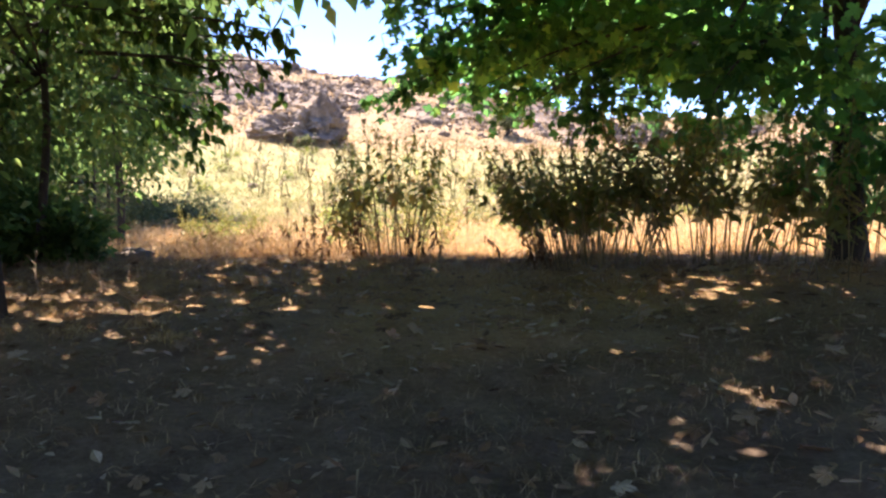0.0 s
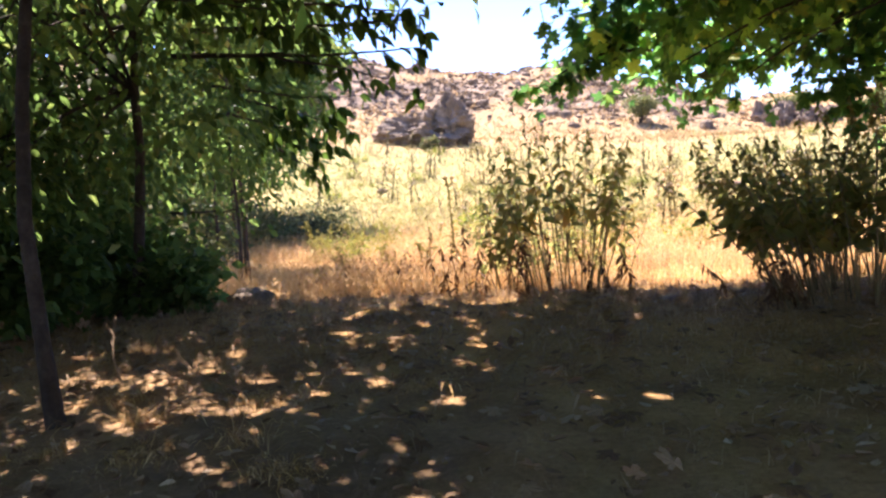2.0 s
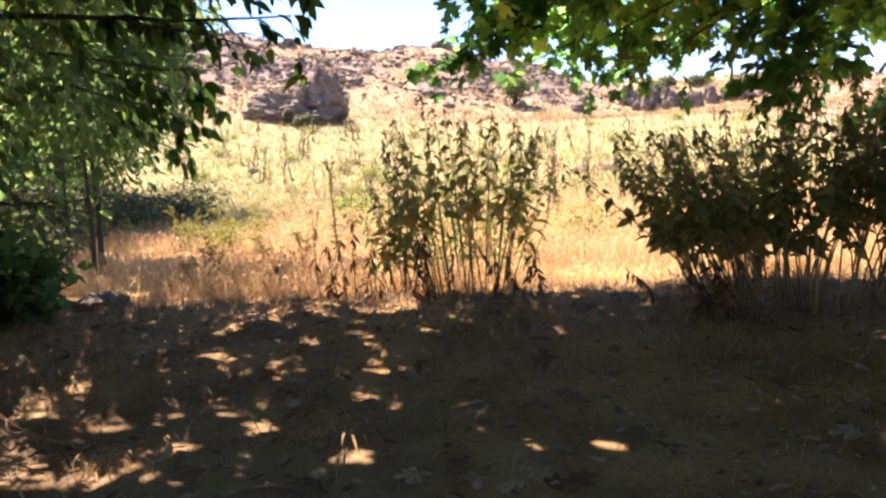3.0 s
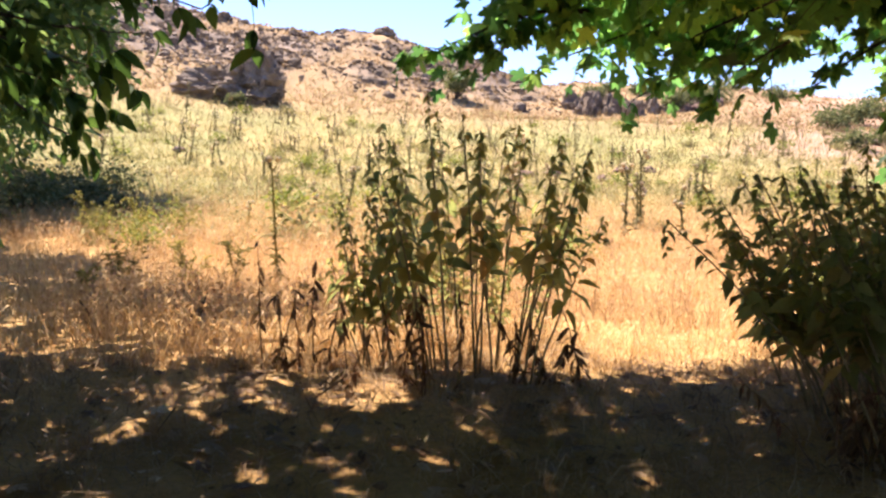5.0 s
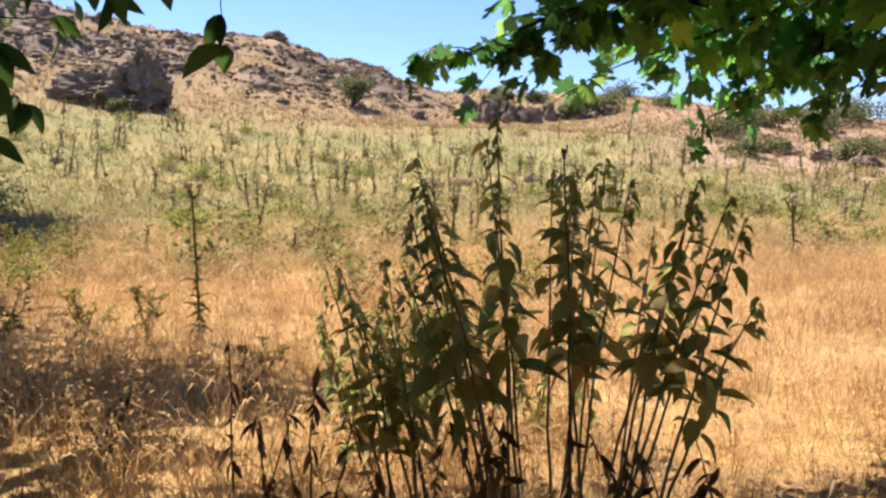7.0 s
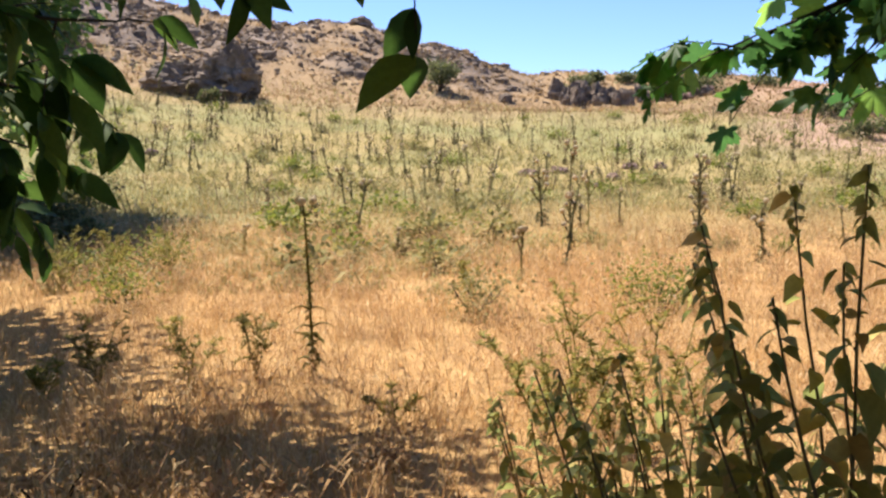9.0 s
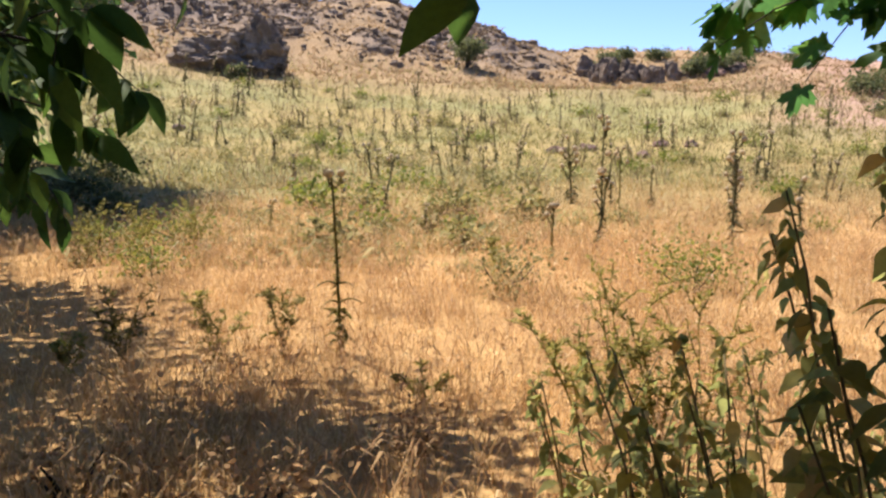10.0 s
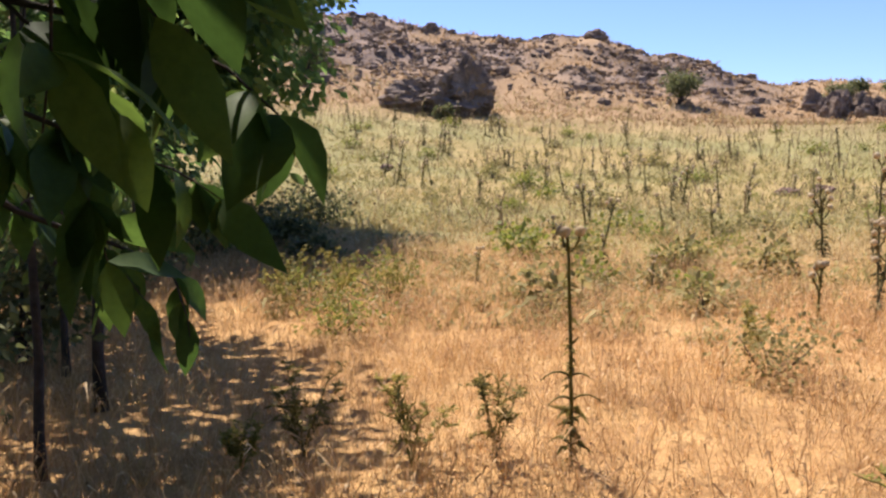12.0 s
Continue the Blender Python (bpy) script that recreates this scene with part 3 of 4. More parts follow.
for k, (a, e, n, s, tw) in enumerate((
        ((-4.8, 9.2, 3.22), (-2.64, 9.60, 3.14), 120, 0.165, 16),
        ((-4.7, 9.2, 3.75), (-2.75, 9.65, 3.50), 130, 0.165, 16),
        ((-4.7, 9.6, 3.0), (-3.48, 10.30, 2.86), 38, 0.16, 8),
        ((-4.7, 10.2, 2.95), (-3.78, 10.70, 2.66), 90, 0.18, 10),
        ((-3.9, 9.2, 3.15), (-2.80, 9.32, 2.84), 16, 0.115, 6),
        ((-5.0, 10.6, 2.85), (-4.05, 11.0, 2.50), 105, 0.18, 11),
        ((-4.9, 10.9, 2.7), (-4.35, 11.6, 2.20), 46, 0.15, 7),
        ((-5.0, 8.2, 3.6), (-3.40, 9.0, 3.45), 50, 0.165, 9),
        ((-5.3, 9.8, 1.80), (-4.35, 10.0, 1.82), 16, 0.09, 6),
        ((-4.6, 9.3, 3.45), (-2.62, 9.70, 3.42), 100, 0.16, 14))):
    leafy_limb(walnut, a, e, 700 + k, n, s, OVAL_SET, 0.028 if k < 2 or k == 9 else 0.016, 0.10 if k != 4 else 0.05, 0.8, -0.02, tw)
# slender trunk beside the path
tree("young_walnut_tree", -3.70, 5.87, 4.8, 0.036, [(-4.2, 5.6, 5.0), (-3.6, 6.2, 5.3), (-4.6, 6.4, 4.6), (-4.9, 5.4, 3.9), (-4.7, 5.0, 2.9), (-5.2, 5.4, 2.0)], 0.7, 1700, 0.13, OVAL, M_OVAL,
     "young tree with a thin dark straight trunk", 8, 4, 0.7, (0.17, 0.0))
# unseen tree behind the start of the path, added to shade it
rng = np.random.default_rng(23)
high = canopy(rng, -8.0, 8.0, -6.0, 3.2, 4.4, 6.4, 1.3)
# side clumps added out of view to block skylight from the path
side = np.concatenate([cloud(rng, 16, (7.5, 3.0, 2.4), (1.5, 4.5, 2.2)), cloud(rng, 14, (-7.8, 2.0, 2.4), (1.3, 4.0, 2.2)), cloud(rng, 14, (0, -7.0, 2.4), (6, 1.5, 2.2))])
tree("unseen_shade_tree", 1.2, -5.2, 4.8, 0.2, np.concatenate([high, side]), 0.0001, 0, 0.3, OVAL_WIDE, M_OVAL, "unseen broad leafy tree added to shade the path", 9, 14,
     extra=((high, 1.3, 11000, 0.42, LOW), (side, 1.1, 6000, 0.34, LOW)))
# slim trunk with unseen crown clumps added to shade the field's near corner
rng = np.random.default_rng(24)
thin = cloud(rng, 40, (-5.9, 14.9, 5.7), (1.9, 1.2, 0.6), 0.05)
high = canopy(rng, -12.4, -8.5, 13.2, 19.0, 5.3, 6.8, 1.1, lambda x, y: rng.random() < 0.9)
tree("field_tree", -7.2, 15.3, 4.6, 0.04, np.concatenate([thin, high]), 0.0001, 0, 0.28, OVAL, M_OVAL, "slim tree beside the field with an unseen crown added for shade", 10, 8,
     extra=((thin, 0.5, 1800, 0.22, LOW), (high, 0.85, 7000, 0.28, LOW)))
for k, (x0, y0, r0) in enumerate(((-6.57, 13.8, 0.028), (-9.26, 19.0, 0.04), (-8.2, 16.2, 0.03), (-9.0, 14.8, 0.035))):
    rng = np.random.default_rng(40 + k)
    cs = cloud(rng, 16, (x0 - (0.25 if k == 0 else 0.8), y0 + 0.3, hz(x0, y0) + 2.6), (1.0, 1.2, 1.7), 0.1)
    tree("young_tree", x0, y0, 3.4, r0, cs, 0.6, 2400, 0.12, OVAL, M_OVAL, "thin young tree with light green leaves in the thicket", 50 + k, 7, 0.6)
rng = np.random.default_rng(25)
# the last cloud is unseen: high clumps added to shade the ground
cs = np.concatenate([cloud(rng, 70, (-13.2, 27.4, 5.4), (2.5, 4.6, 2.6), 0.1), cloud(rng, 40, (-13.2, 23.2, 2.6), (1.7, 3.2, 1.9), 0.1), cloud(rng, 130, (-13.2, 28.2, 7.9), (2.9, 5.6, 0.9), 0.05)])
tree("thicket_tree", -13.2, 26.0, 5.0, 0.2, cs, 0.9, 23000, 0.34, LOW, M_OVAL, "dense dark tree whose shade falls on the field", 11, 14)


# ---- tall weeds ----
def stem_line(x0, y0, lean, h, rng, n=9):
    t = np.linspace(0, 1, n)[:, None]
    p = np.array((x0, y0, -0.03)) + np.array((lean[0], lean[1], h)) * np.concatenate([t**1.25, t**1.25, t], 1)
    return p + np.cumsum(rng.normal(0, 0.006, (n, 3)), 0)


LEAF_MESHES = [fill_mesh("leaf", *scattered(leaf_oval(w, c, f, 1.0), np.zeros((1, 3)), np.eye(3)[None]), M_NETTLE, True)
               for w, c, f in ((0.50, 0.35, 0.35), (0.60, 0.5, 0.25), (0.46, 0.6, 0.4), (0.54, 0.25, 0.3), (0.42, 0.45, 0.5))]


def leaf_part(mesh, parent, p, axis, roll, size):
    lf = new("leaf", mesh)
    lf.parent = parent
    q = Vector(axis).to_track_quat("Y", "Z").to_matrix().to_4x4() @ Matrix.Rotation(roll, 4, "Y")
    lf.matrix_basis = Matrix.Translation(p) @ q @ Matrix.Scale(size, 4)


def weed_clump(name, x, y, stems, label, seed, leaf=0.12, bare=0.46, singles=99, per=14):
    """Upright stems that carry drooping heart-shaped leaves over their upper part. stems: (x, y, lean x, lean y, height)."""
    rng = np.random.default_rng(seed)
    root = base(name, x, y, label, "weed")
    for k, (sx, sy, lx, ly, h) in enumerate(stems):
        single = k < singles
        line = stem_line(sx, sy, (lx, ly), h, rng)
        st = part("stem", tube(line, np.linspace(0.0075, 0.003, len(line)), 5), M_STEM, root)
        small = []
        for j in range(per + int(rng.integers(-2, 3))):
            t = bare + (0.99 - bare) * (j + rng.random()) / per
            t = min(t, 0.99)
            f = t * (len(line) - 1)
            i = int(f)
            p = line[i] + (line[min(i + 1, len(line) - 1)] - line[i]) * (f - i)
            a = j * 2.4 + rng.normal(0, 0.4)
            sz = leaf * (1.15 - 0.75 * max(0.0, (t - 0.45) / 0.55)) * rng.uniform(0.7, 1.3)
            ax = unit(np.array((math.cos(a), math.sin(a), 0.1 - 1.1 * rng.random() ** 1.5)))
            q = p + np.array((math.cos(a), math.sin(a), 0.1)) * sz * 0.22
            if single and sz > 0.055:
                leaf_part(LEAF_MESHES[rng.integers(0, 5)], st, q, ax, rng.uniform(-0.7, 0.7), sz)
            else:
                small.append((q, ax, sz))
        tip = line[-1]
        for j in range(7):
            a = rng.uniform(0, 6.28)
            small.append((tip - np.array((0, 0, 0.022 * j)), unit(np.array((math.cos(a), math.sin(a), -0.5 - 0.5 * rng.random()))), rng.uniform(0.03, 0.06)))
        P, A, S = (np.array([s[k] for s in small]) for k in range(3))
        tagged(part("foliage", scattered(HEART, P, leaf_frames(A, S, rng)), M_NETTLE_J, st), kind="stuff")
    return root


rng = np.random.default_rng(31)
stems = []
for k in range(25):
    u = (k + 0.5) / 25
    sx = -0.28 + 0.74 * u + 0.05 * math.sin(u * 19) + rng.normal(0, 0.03)
    sy = rng.uniform(-0.22, 0.30)
    lx = (u - 0.5) * 0.75 + rng.normal(0, 0.10)
    h = 1.48 - 0.75 * abs(u - 0.45) ** 1.6 * 1.6 + rng.normal(0, 0.11)
    stems.append((sx, sy, lx, rng.normal(0, 0.13), h))
weed_clump("nettle_clump", -1.42, 9.62, stems, "clump of tall green-brown stems with drooping heart-shaped leaves", 32, leaf=0.128, per=18)
stems = [(rng.uniform(-0.10, 0.16), rng.uniform(-0.15, 0.15), rng.normal(-0.20, 0.09), rng.normal(0.35, 0.10), rng.uniform(0.65, 1.08)) for k in range(9)]
weed_clump("nettle_clump", -1.95, 9.8, stems, "small nettle clump with browned lower leaves at the shade edge", 33, leaf=0.11, bare=0.40, per=16)
stems = []
for k in range(64):
    u = rng.random()
    stems.append((-0.45 + 1.15 * u + rng.normal(0, 0.05), rng.uniform(-0.5, 0.35), (u - 0.45) * 1.35 + rng.normal(0, 0.14), rng.normal(0.02, 0.2), rng.uniform(0.85, 1.25) + 0.45 * u))
for k in range(12):
    u = rng.random()
    stems.append((-0.45 + 1.2 * u, rng.uniform(-0.3, 0.2), (u - 0.6) * 0.9 + rng.normal(0, 0.14), rng.normal(-0.1, 0.15), rng.uniform(0.75, 1.0)))
weed_clump("nettle_thicket", 0.72, 8.72, stems, "wide fan of leafy weeds with many bare brown stems", 34, leaf=0.108, bare=0.44, singles=24, per=27)
stems = []
for k in range(52):
    u = rng.random()
    stems.append((1.3 * (u - 0.5) + rng.normal(0, 0.05), rng.uniform(-0.5, 0.4), (u - 0.5) * 0.8 + rng.normal(0, 0.14), rng.normal(-0.02, 0.2), rng.uniform(1.1, 1.6)))
weed_clump("nettle_thicket", 1.95, 8.65, stems, "dense thicket of leafy weeds beside the plane tree", 37, leaf=0.112, bare=0.42, singles=0, per=25)
stems = [(rng.uniform(-0.4, 0.5), rng.uniform(-0.2, 0.2), rng.normal(-0.12, 0.2), rng.normal(0, 0.15), rng.uniform(0.75, 1.25)) for k in range(24)]
weed_clump("nettle_thicket", 0.75, 9.7, stems, "leafy weed clump behind the wide thicket", 39, leaf=0.11, bare=0.36, singles=0, per=22)
stems = [(rng.uniform(-0.7, 0.9), rng.uniform(-0.6, 0.6), rng.normal(0.1, 0.2), rng.normal(0, 0.15), rng.uniform(1.0, 1.6)) for k in range(40)]
weed_clump("nettle_thicket", 3.0, 7.7, stems, "dark shaded thicket of leafy weeds under the plane tree", 35, leaf=0.13, bare=0.25, singles=18, per=15)
stems = [(rng.uniform(-0.35, 0.35), rng.uniform(-0.2, 0.3), rng.normal(0, 0.12), rng.normal(0, 0.1), rng.uniform(0.55, 0.85)) for k in range(15)]
weed_clump("nettle_clump", -1.15, 11.0, stems, "low olive nettle clump in the sunlit grass", 36, leaf=0.07, bare=0.2, singles=0)

stems = [(rng.uniform(-0.35, 0.3), rng.uniform(-0.25, 0.3), rng.normal(-0.05, 0.14), rng.normal(0, 0.1), rng.uniform(0.45, 0.8)) for k in range(18)]
weed_clump("nettle_clump", -1.8, 11.1, stems, "low yellow-green nettle clump in the dry grass", 38, leaf=0.085, bare=0.2, singles=0)


def withered_stalks(x, y, n, h, seed, label):
    rng = np.random.default_rng(seed)
    root = base("withered_stalks", x, y, label, "weed")
    for k in range(n):
        line = stem_line(rng.normal(0, 0.13), rng.normal(0, 0.10), rng.normal(0, 0.12, 2), h * rng.uniform(0.6, 1.1), rng)
        st = part("stalk", tube(line, np.linspace(0.006, 0.002, len(line)), 5), M_WITHERED, root)
        m = 16
        t = rng.uniform(0.15, 1.0, m) * (len(line) - 1.01)
        i = t.astype(int)
        P = line[i] + (line[i + 1] - line[i]) * (t - i)[:, None]
        A = rng.normal(0, 0.7, (m, 3)) + np.array((0, 0, -1.0))
        part("withered_leaves", scattered(NARROW, P, leaf_frames(A, rng.uniform(0.05, 0.11, m), rng)), M_WITHERED, st)


withered_stalks(-1.75, 9.45, 9, 0.62, 81, "brown withered stalks with curled dead leaves")
withered_stalks(-2.45, 9.75, 6, 0.75, 82, "dry brown upright stalks with shrivelled leaves")
withered_stalks(-0.95, 9.5, 6, 0.5, 83, "brown withered stalks among the nettle stems")
withered_stalks(0.25, 8.35, 10, 0.40, 84, "low dead brown weeds at the thicket's foot")


# ---- thistles ----
def head_geo(r, rng):
    """A thistle head: a scaly bud with a tuft of bristles."""
    bm = bmesh.new()
    bmesh.ops.create_icosphere(bm, subdivisions=2, radius=1.0)
    for v in bm.verts:
        v.co = Vector((v.co.x, v.co.y, v.co.z * 0.95)) * (1 + 0.18 * noise.noise(v.co * 4))
    bm.verts.ensure_lookup_table()
    v = np.array([tuple(q.co) for q in bm.verts])
    f = np.array([[q.index for q in t.verts] for t in bm.faces])
    bm.free()
    n = 14
    d = unit(rng.normal(0, 1, (n, 3)) + np.array((0, 0, 0.9)))
    spikes = scattered(leaf_low(0.3), d * 0.8, leaf_frames(d, rng.uniform(0.6, 1.0, n), rng))
    gv, gf = joined([(v, f), spikes])
    return gv * r, gf


def thistle(x, y, h, seed, label, heads=2, branches=3, leaves=26, scale=1.0, group="thistles in the field", curls=0, material=M_THISTLE, thick=1.2):
    """A spiny stalk that forks at the top; each short branch ends in a dry head."""
    rng = np.random.default_rng(seed)
    root = base("thistle", x, y, label, "thistle", group)
    line = stem_line(0, 0, rng.normal(0, 0.04, 2) * h, h * 0.90, rng, 10)
    tw = [tube(line, np.linspace(0.015, 0.010, 10) * min(scale, thick), 6)]
    ends, runs = [], [line]
    for k in range(branches):
        i = 9 if k < heads else int(rng.integers(4, 9))
        a = rng.uniform(0, 6.28) if k >= heads else 0.3 + 6.28 * k / heads
        wide = 0.46 if k < heads else 0.55
        ln = (0.13 if k < heads else rng.uniform(0.10, 0.28)) * min(max(h, 0.7), 1.15)
        e = line[i] + np.array((math.cos(a) * wide, math.sin(a) * wide, 0.85)) * ln
        side = bent(line[i], e, -0.02, 0.004, 10, rng)
        tw.append(tube(side, np.linspace(0.008, 0.009, 10) * min(scale, thick), 5))
        ends.append(e)
        runs.append(side)
    part("stem", joined(tw), material, root)
    for e in ends:
        hd = part("flower_head", head_geo(rng.uniform(0.028, 0.040) * min(scale, 1.25), rng), M_HEAD, root, "dry brown thistle head")
        hd.location = e
    geos = []
    R = np.array(runs)
    for who, m, lo, hi, size in ((0, leaves // 2, 0.02, 0.30, 0.11), (0, leaves, 0.2, 1.0, 0.055), (-1, leaves // 2, 0.1, 1.0, 0.04)):
        w = np.zeros(m, int) if who == 0 else rng.integers(0, len(runs), m)
        t = rng.uniform(lo, hi, m)
        f = t * 8.99
        i = f.astype(int)
        P = R[w, i] + (R[w, i + 1] - R[w, i]) * (f - i)[:, None]
        a = rng.uniform(0, 6.28, m)
        A = np.stack([np.cos(a), np.sin(a), rng.uniform(-0.5, 0.7, m) if lo > 0.05 else rng.uniform(-0.7, 0.3, m)], 1)
        geos.append(scattered(leaf_low(0.28, 0.5, 0.6), P, leaf_frames(A, size * rng.uniform(0.6, 1.3, m) * scale, rng)))
    for k in range(curls):
        f = (0.10 + 0.55 * (k / max(curls, 1)) ** 1.4) * 9
        p = line[int(f)]
        a = k * 2.75 + rng.normal(0, 0.3)
        d = np.array((math.cos(a), math.sin(a), 0.0))
        ln = rng.uniform(0.10, 0.25)
        u = np.linspace(0, 1, 8)[:, None]
        geos.append(tube(p + d * ln * u + np.array((0, 0, 1.0)) * ln * (0.75 * u - 0.85 * u * u), np.linspace(0.010, 0.003, 8), 5))
    part("leaves", joined(geos), material, root)
    return root


thistle(-3.47, 14.75, 1.56, 101, "tall green-brown thistle stalk with dry round heads", 3, 3, 60, 1.1, curls=11)
thistle(-0.03, 21.5, 2.15, 102, "tall branching thistle with many dry heads", 2, 9, 56, 1.3, curls=5, material=M_THISTLE_DRY)
thistle(-0.30, 20.6, 1.55, 108, "tall branching thistle with spiny leaves", 2, 6, 44, 1.25, curls=4, material=M_THISTLE_DRY)
thistle(-1.0, 20.1, 0.78, 103, "short thistle with clustered brown heads", 3, 5, 30, 1.2)
thistle(1.07, 25.4, 1.35, 107, "upright thistle with small brown heads", 2, 5, 40, 1.1)
thistle(-5.63, 22.9, 0.55, 104, "small dry thistle in the straw", 2, 3, 24, 1.0)
thistle(-1.5, 29.7, 1.15, 105, "branching thistle with dry heads", 2, 6, 36, 1.2)
variants = [thistle(-6.6 + 2.2 * k, 31.0 + 1.7 * k, 0.9 + 0.12 * k, 110 + k, "dry thistle standing in the green-yellow field", 1 + k % 3, (3, 6, 2, 7, 4)[k], 46, 1.55, material=M_THISTLE_DRY, thick=1.5) for k in range(5)]
rng = np.random.default_rng(120)
made = 0
while made < 190:
    yy = 20 + 46 * rng.random() ** 0.75
    xx = -2.6 + (yy - 8) * rng.uniform(-0.42, 0.78)
    if fbm(np.array([xx * 0.2]), np.array([yy * 0.2]))[0] < 0.42 or (xx < -7 and yy < 29):
        continue
    copy_thing(variants[rng.integers(0, 5)], pose(xx, yy, hz(xx, yy) - 0.02, rng.normal(0, 5), rng.normal(0, 5), rng.uniform(0, 360)) @ Matrix.Scale(rng.uniform(0.55, 1.35), 4))
    made += 1


def spiny_weed(x, y, h, seed, label, stems=4, material=M_THISTLE):
    """A low branching thistle without heads, with short spiny leaves."""
    rng = np.random.default_rng(seed)
    root = base("spiny_weed", x, y, label, "weed")
    for k in range(stems):
        a = 6.28 * k / stems + rng.normal(0, 0.4)
        out = rng.uniform(0.12, 0.55) * h
        line = stem_line(0, 0, (math.cos(a) * out, math.sin(a) * out), h * rng.uniform(0.6, 1.05), rng, 9)
        geos, runs = [tube(line, np.linspace(0.006, 0.003, 9), 5)], [line]
        for j in range(4):
            i = int(rng.integers(3, 8))
            e = line[i] + unit(rng.normal(0, 0.6, 3) + np.array((math.cos(a) * 0.5, math.sin(a) * 0.5, 0.8))) * h * rng.uniform(0.15, 0.35)
            side = bent(line[i], e, 0.01, 0.006, 9, rng)
            geos.append(tube(side, np.linspace(0.005, 0.003, 9), 5))
            runs.append(side)
        st = part("stem", joined(geos), material, root)
        m = 90
        who = rng.integers(0, len(runs), m)
        t = rng.uniform(0.1, 1.0, m) * 7.99
        i = t.astype(int)
        R = np.array(runs)
        P = R[who, i] + (R[who, i + 1] - R[who, i]) * (t - i)[:, None]
        A = np.concatenate([rng.normal(0, 1, (m, 2)), rng.uniform(0.0, 1.0, (m, 1))], 1)
        tagged(part("foliage", scattered(leaf_low(0.3, 0.1, 0.6), P, leaf_frames(A, rng.uniform(0.03, 0.075, m), rng)), material, st), kind="stuff")


for k, (x, y, h, n) in enumerate(((-4.46, 14.6, 0.62, 5), (-3.95, 14.75, 0.62, 5), (-5.2, 14.6, 0.58, 6), (-5.5, 14.3, 0.42, 4), (-1.80, 12.8, 0.72, 7), (-1.40, 12.6, 0.62, 7), (-1.05, 12.9, 0.85, 6), (-1.5, 13.3, 0.95, 5), (-2.75, 13.4, 0.3, 3), (-1.95, 18.5, 0.5, 6), (-6.9, 20.0, 0.8, 6), (-7.5, 19.6, 0.75, 6), (-6.3, 20.6, 0.85, 6), (-7.9, 20.6, 0.9, 6), (-7.2, 20.9, 0.7, 6))):
    spiny_weed(x, y, h, 200 + k, "low branching green spiny weed in dry grass" if k < 4 else "tall branching grey-green spiny weed", n, M_SPINY if k >= 4 or k % 3 == 0 else M_THISTLE)


# ---- shrubs ----
def shrub(x, y, r, h, seed, label, material=M_SHRUB, leaf=0.3, count=500, name="shrub", group="", loose=0.5):
    rng = np.random.default_rng(seed)
    root = base(name, x, y, label, "shrub", group)
    cs = cloud(rng, 12, (0, 0, h * 0.55), (r * 0.8, r * 0.8, h * 0.42))
    for k in range(5):
        part("stem", tube(bent((0, 0, -0.05), cs[k], 0, 0.02 * h, 5, rng), np.linspace(0.03, 0.01, 5) * max(h, 0.6), 5), M_BARK, root)
    tagged(part("foliage", clump_leaves(cs, r * loose, count, leaf, LOW, rng, 0.1), material, root), kind="stuff")
    return root


for k, (x, y, r, h, mt, lf, n) in enumerate((
        (-7.6, 20.6, 0.6, 0.5, M_FRESH, 0.06, 520), (-6.7, 21.4, 0.7, 0.6, M_FRESH, 0.06, 640), (-8.3, 21.6, 0.6, 0.5, M_PALE_GREEN, 0.06, 420), (-6.3, 18.6, 0.6, 0.45, M_FRESH, 0.06, 700),
        (0.3, 17.6, 0.7, 0.55, M_FRESH, 0.06, 900), (-1.9, 17.5, 0.6, 0.45, M_PALE_GREEN, 0.06, 700))):
    shrub(x, y, r, h, 300 + k, "yellow-green bushy weed among the straw", mt, lf, n, "bushy_weed", "bushy weeds")
mounds = [shrub(-4.0 + 2.6 * k, 27.0 + 3.0 * k, 0.55, 0.42, 315 + k, "pale grey-green bushy weed in the field", M_PALE_GREEN if k % 3 else M_FRESH, 0.125, 240, "bushy_weed", "bushy weeds") for k in range(5)]
rng = np.random.default_rng(318)
for k in range(150):
    yy = 21 + 44 * rng.random()
    xx = -2.6 + (yy - 8) * rng.uniform(-0.42, 0.78)
    if xx < -7.5 and yy < 30:
        continue
    copy_thing(mounds[rng.integers(0, 5)], pose(xx, yy, hz(xx, yy) - 0.03, 0, 0, rng.uniform(0, 360)) @ Matrix.Scale(rng.uniform(0.5, 1.3), 4))
for k, (x, y, r, h) in enumerate(((-3.35, 10.9, 0.42, 0.40), (-2.75, 12.3, 0.30, 0.20), (-4.3, 11.6, 0.45, 0.30))):
    shrub(x, y, r, h, 320 + k, "brown dead tangled weed in half shade", M_DEAD, 0.04, 420, "dead_weed", "dead weeds")
for k, (x, y, r, h) in enumerate(((-7.6, 11.0, 1.1, 2.3), (-8.6, 9.4, 1.3, 2.5), (-7.7, 7.4, 1.2, 2.4), (-6.9, 5.8, 0.9, 1.9), (-6.6, 10.0, 0.8, 1.3), (-6.1, 7.6, 0.7, 1.1), (-5.6, 8.1, 0.5, 0.8), (-4.95, 9.1, 0.45, 0.6), (-5.7, 9.3, 0.6, 0.95))):
    shrub(x, y, r, h, 308 + k, "dense dark green bush under the walnut tree", M_OVAL, 0.135, 2000, "understorey_bush", "bushes under the walnut")
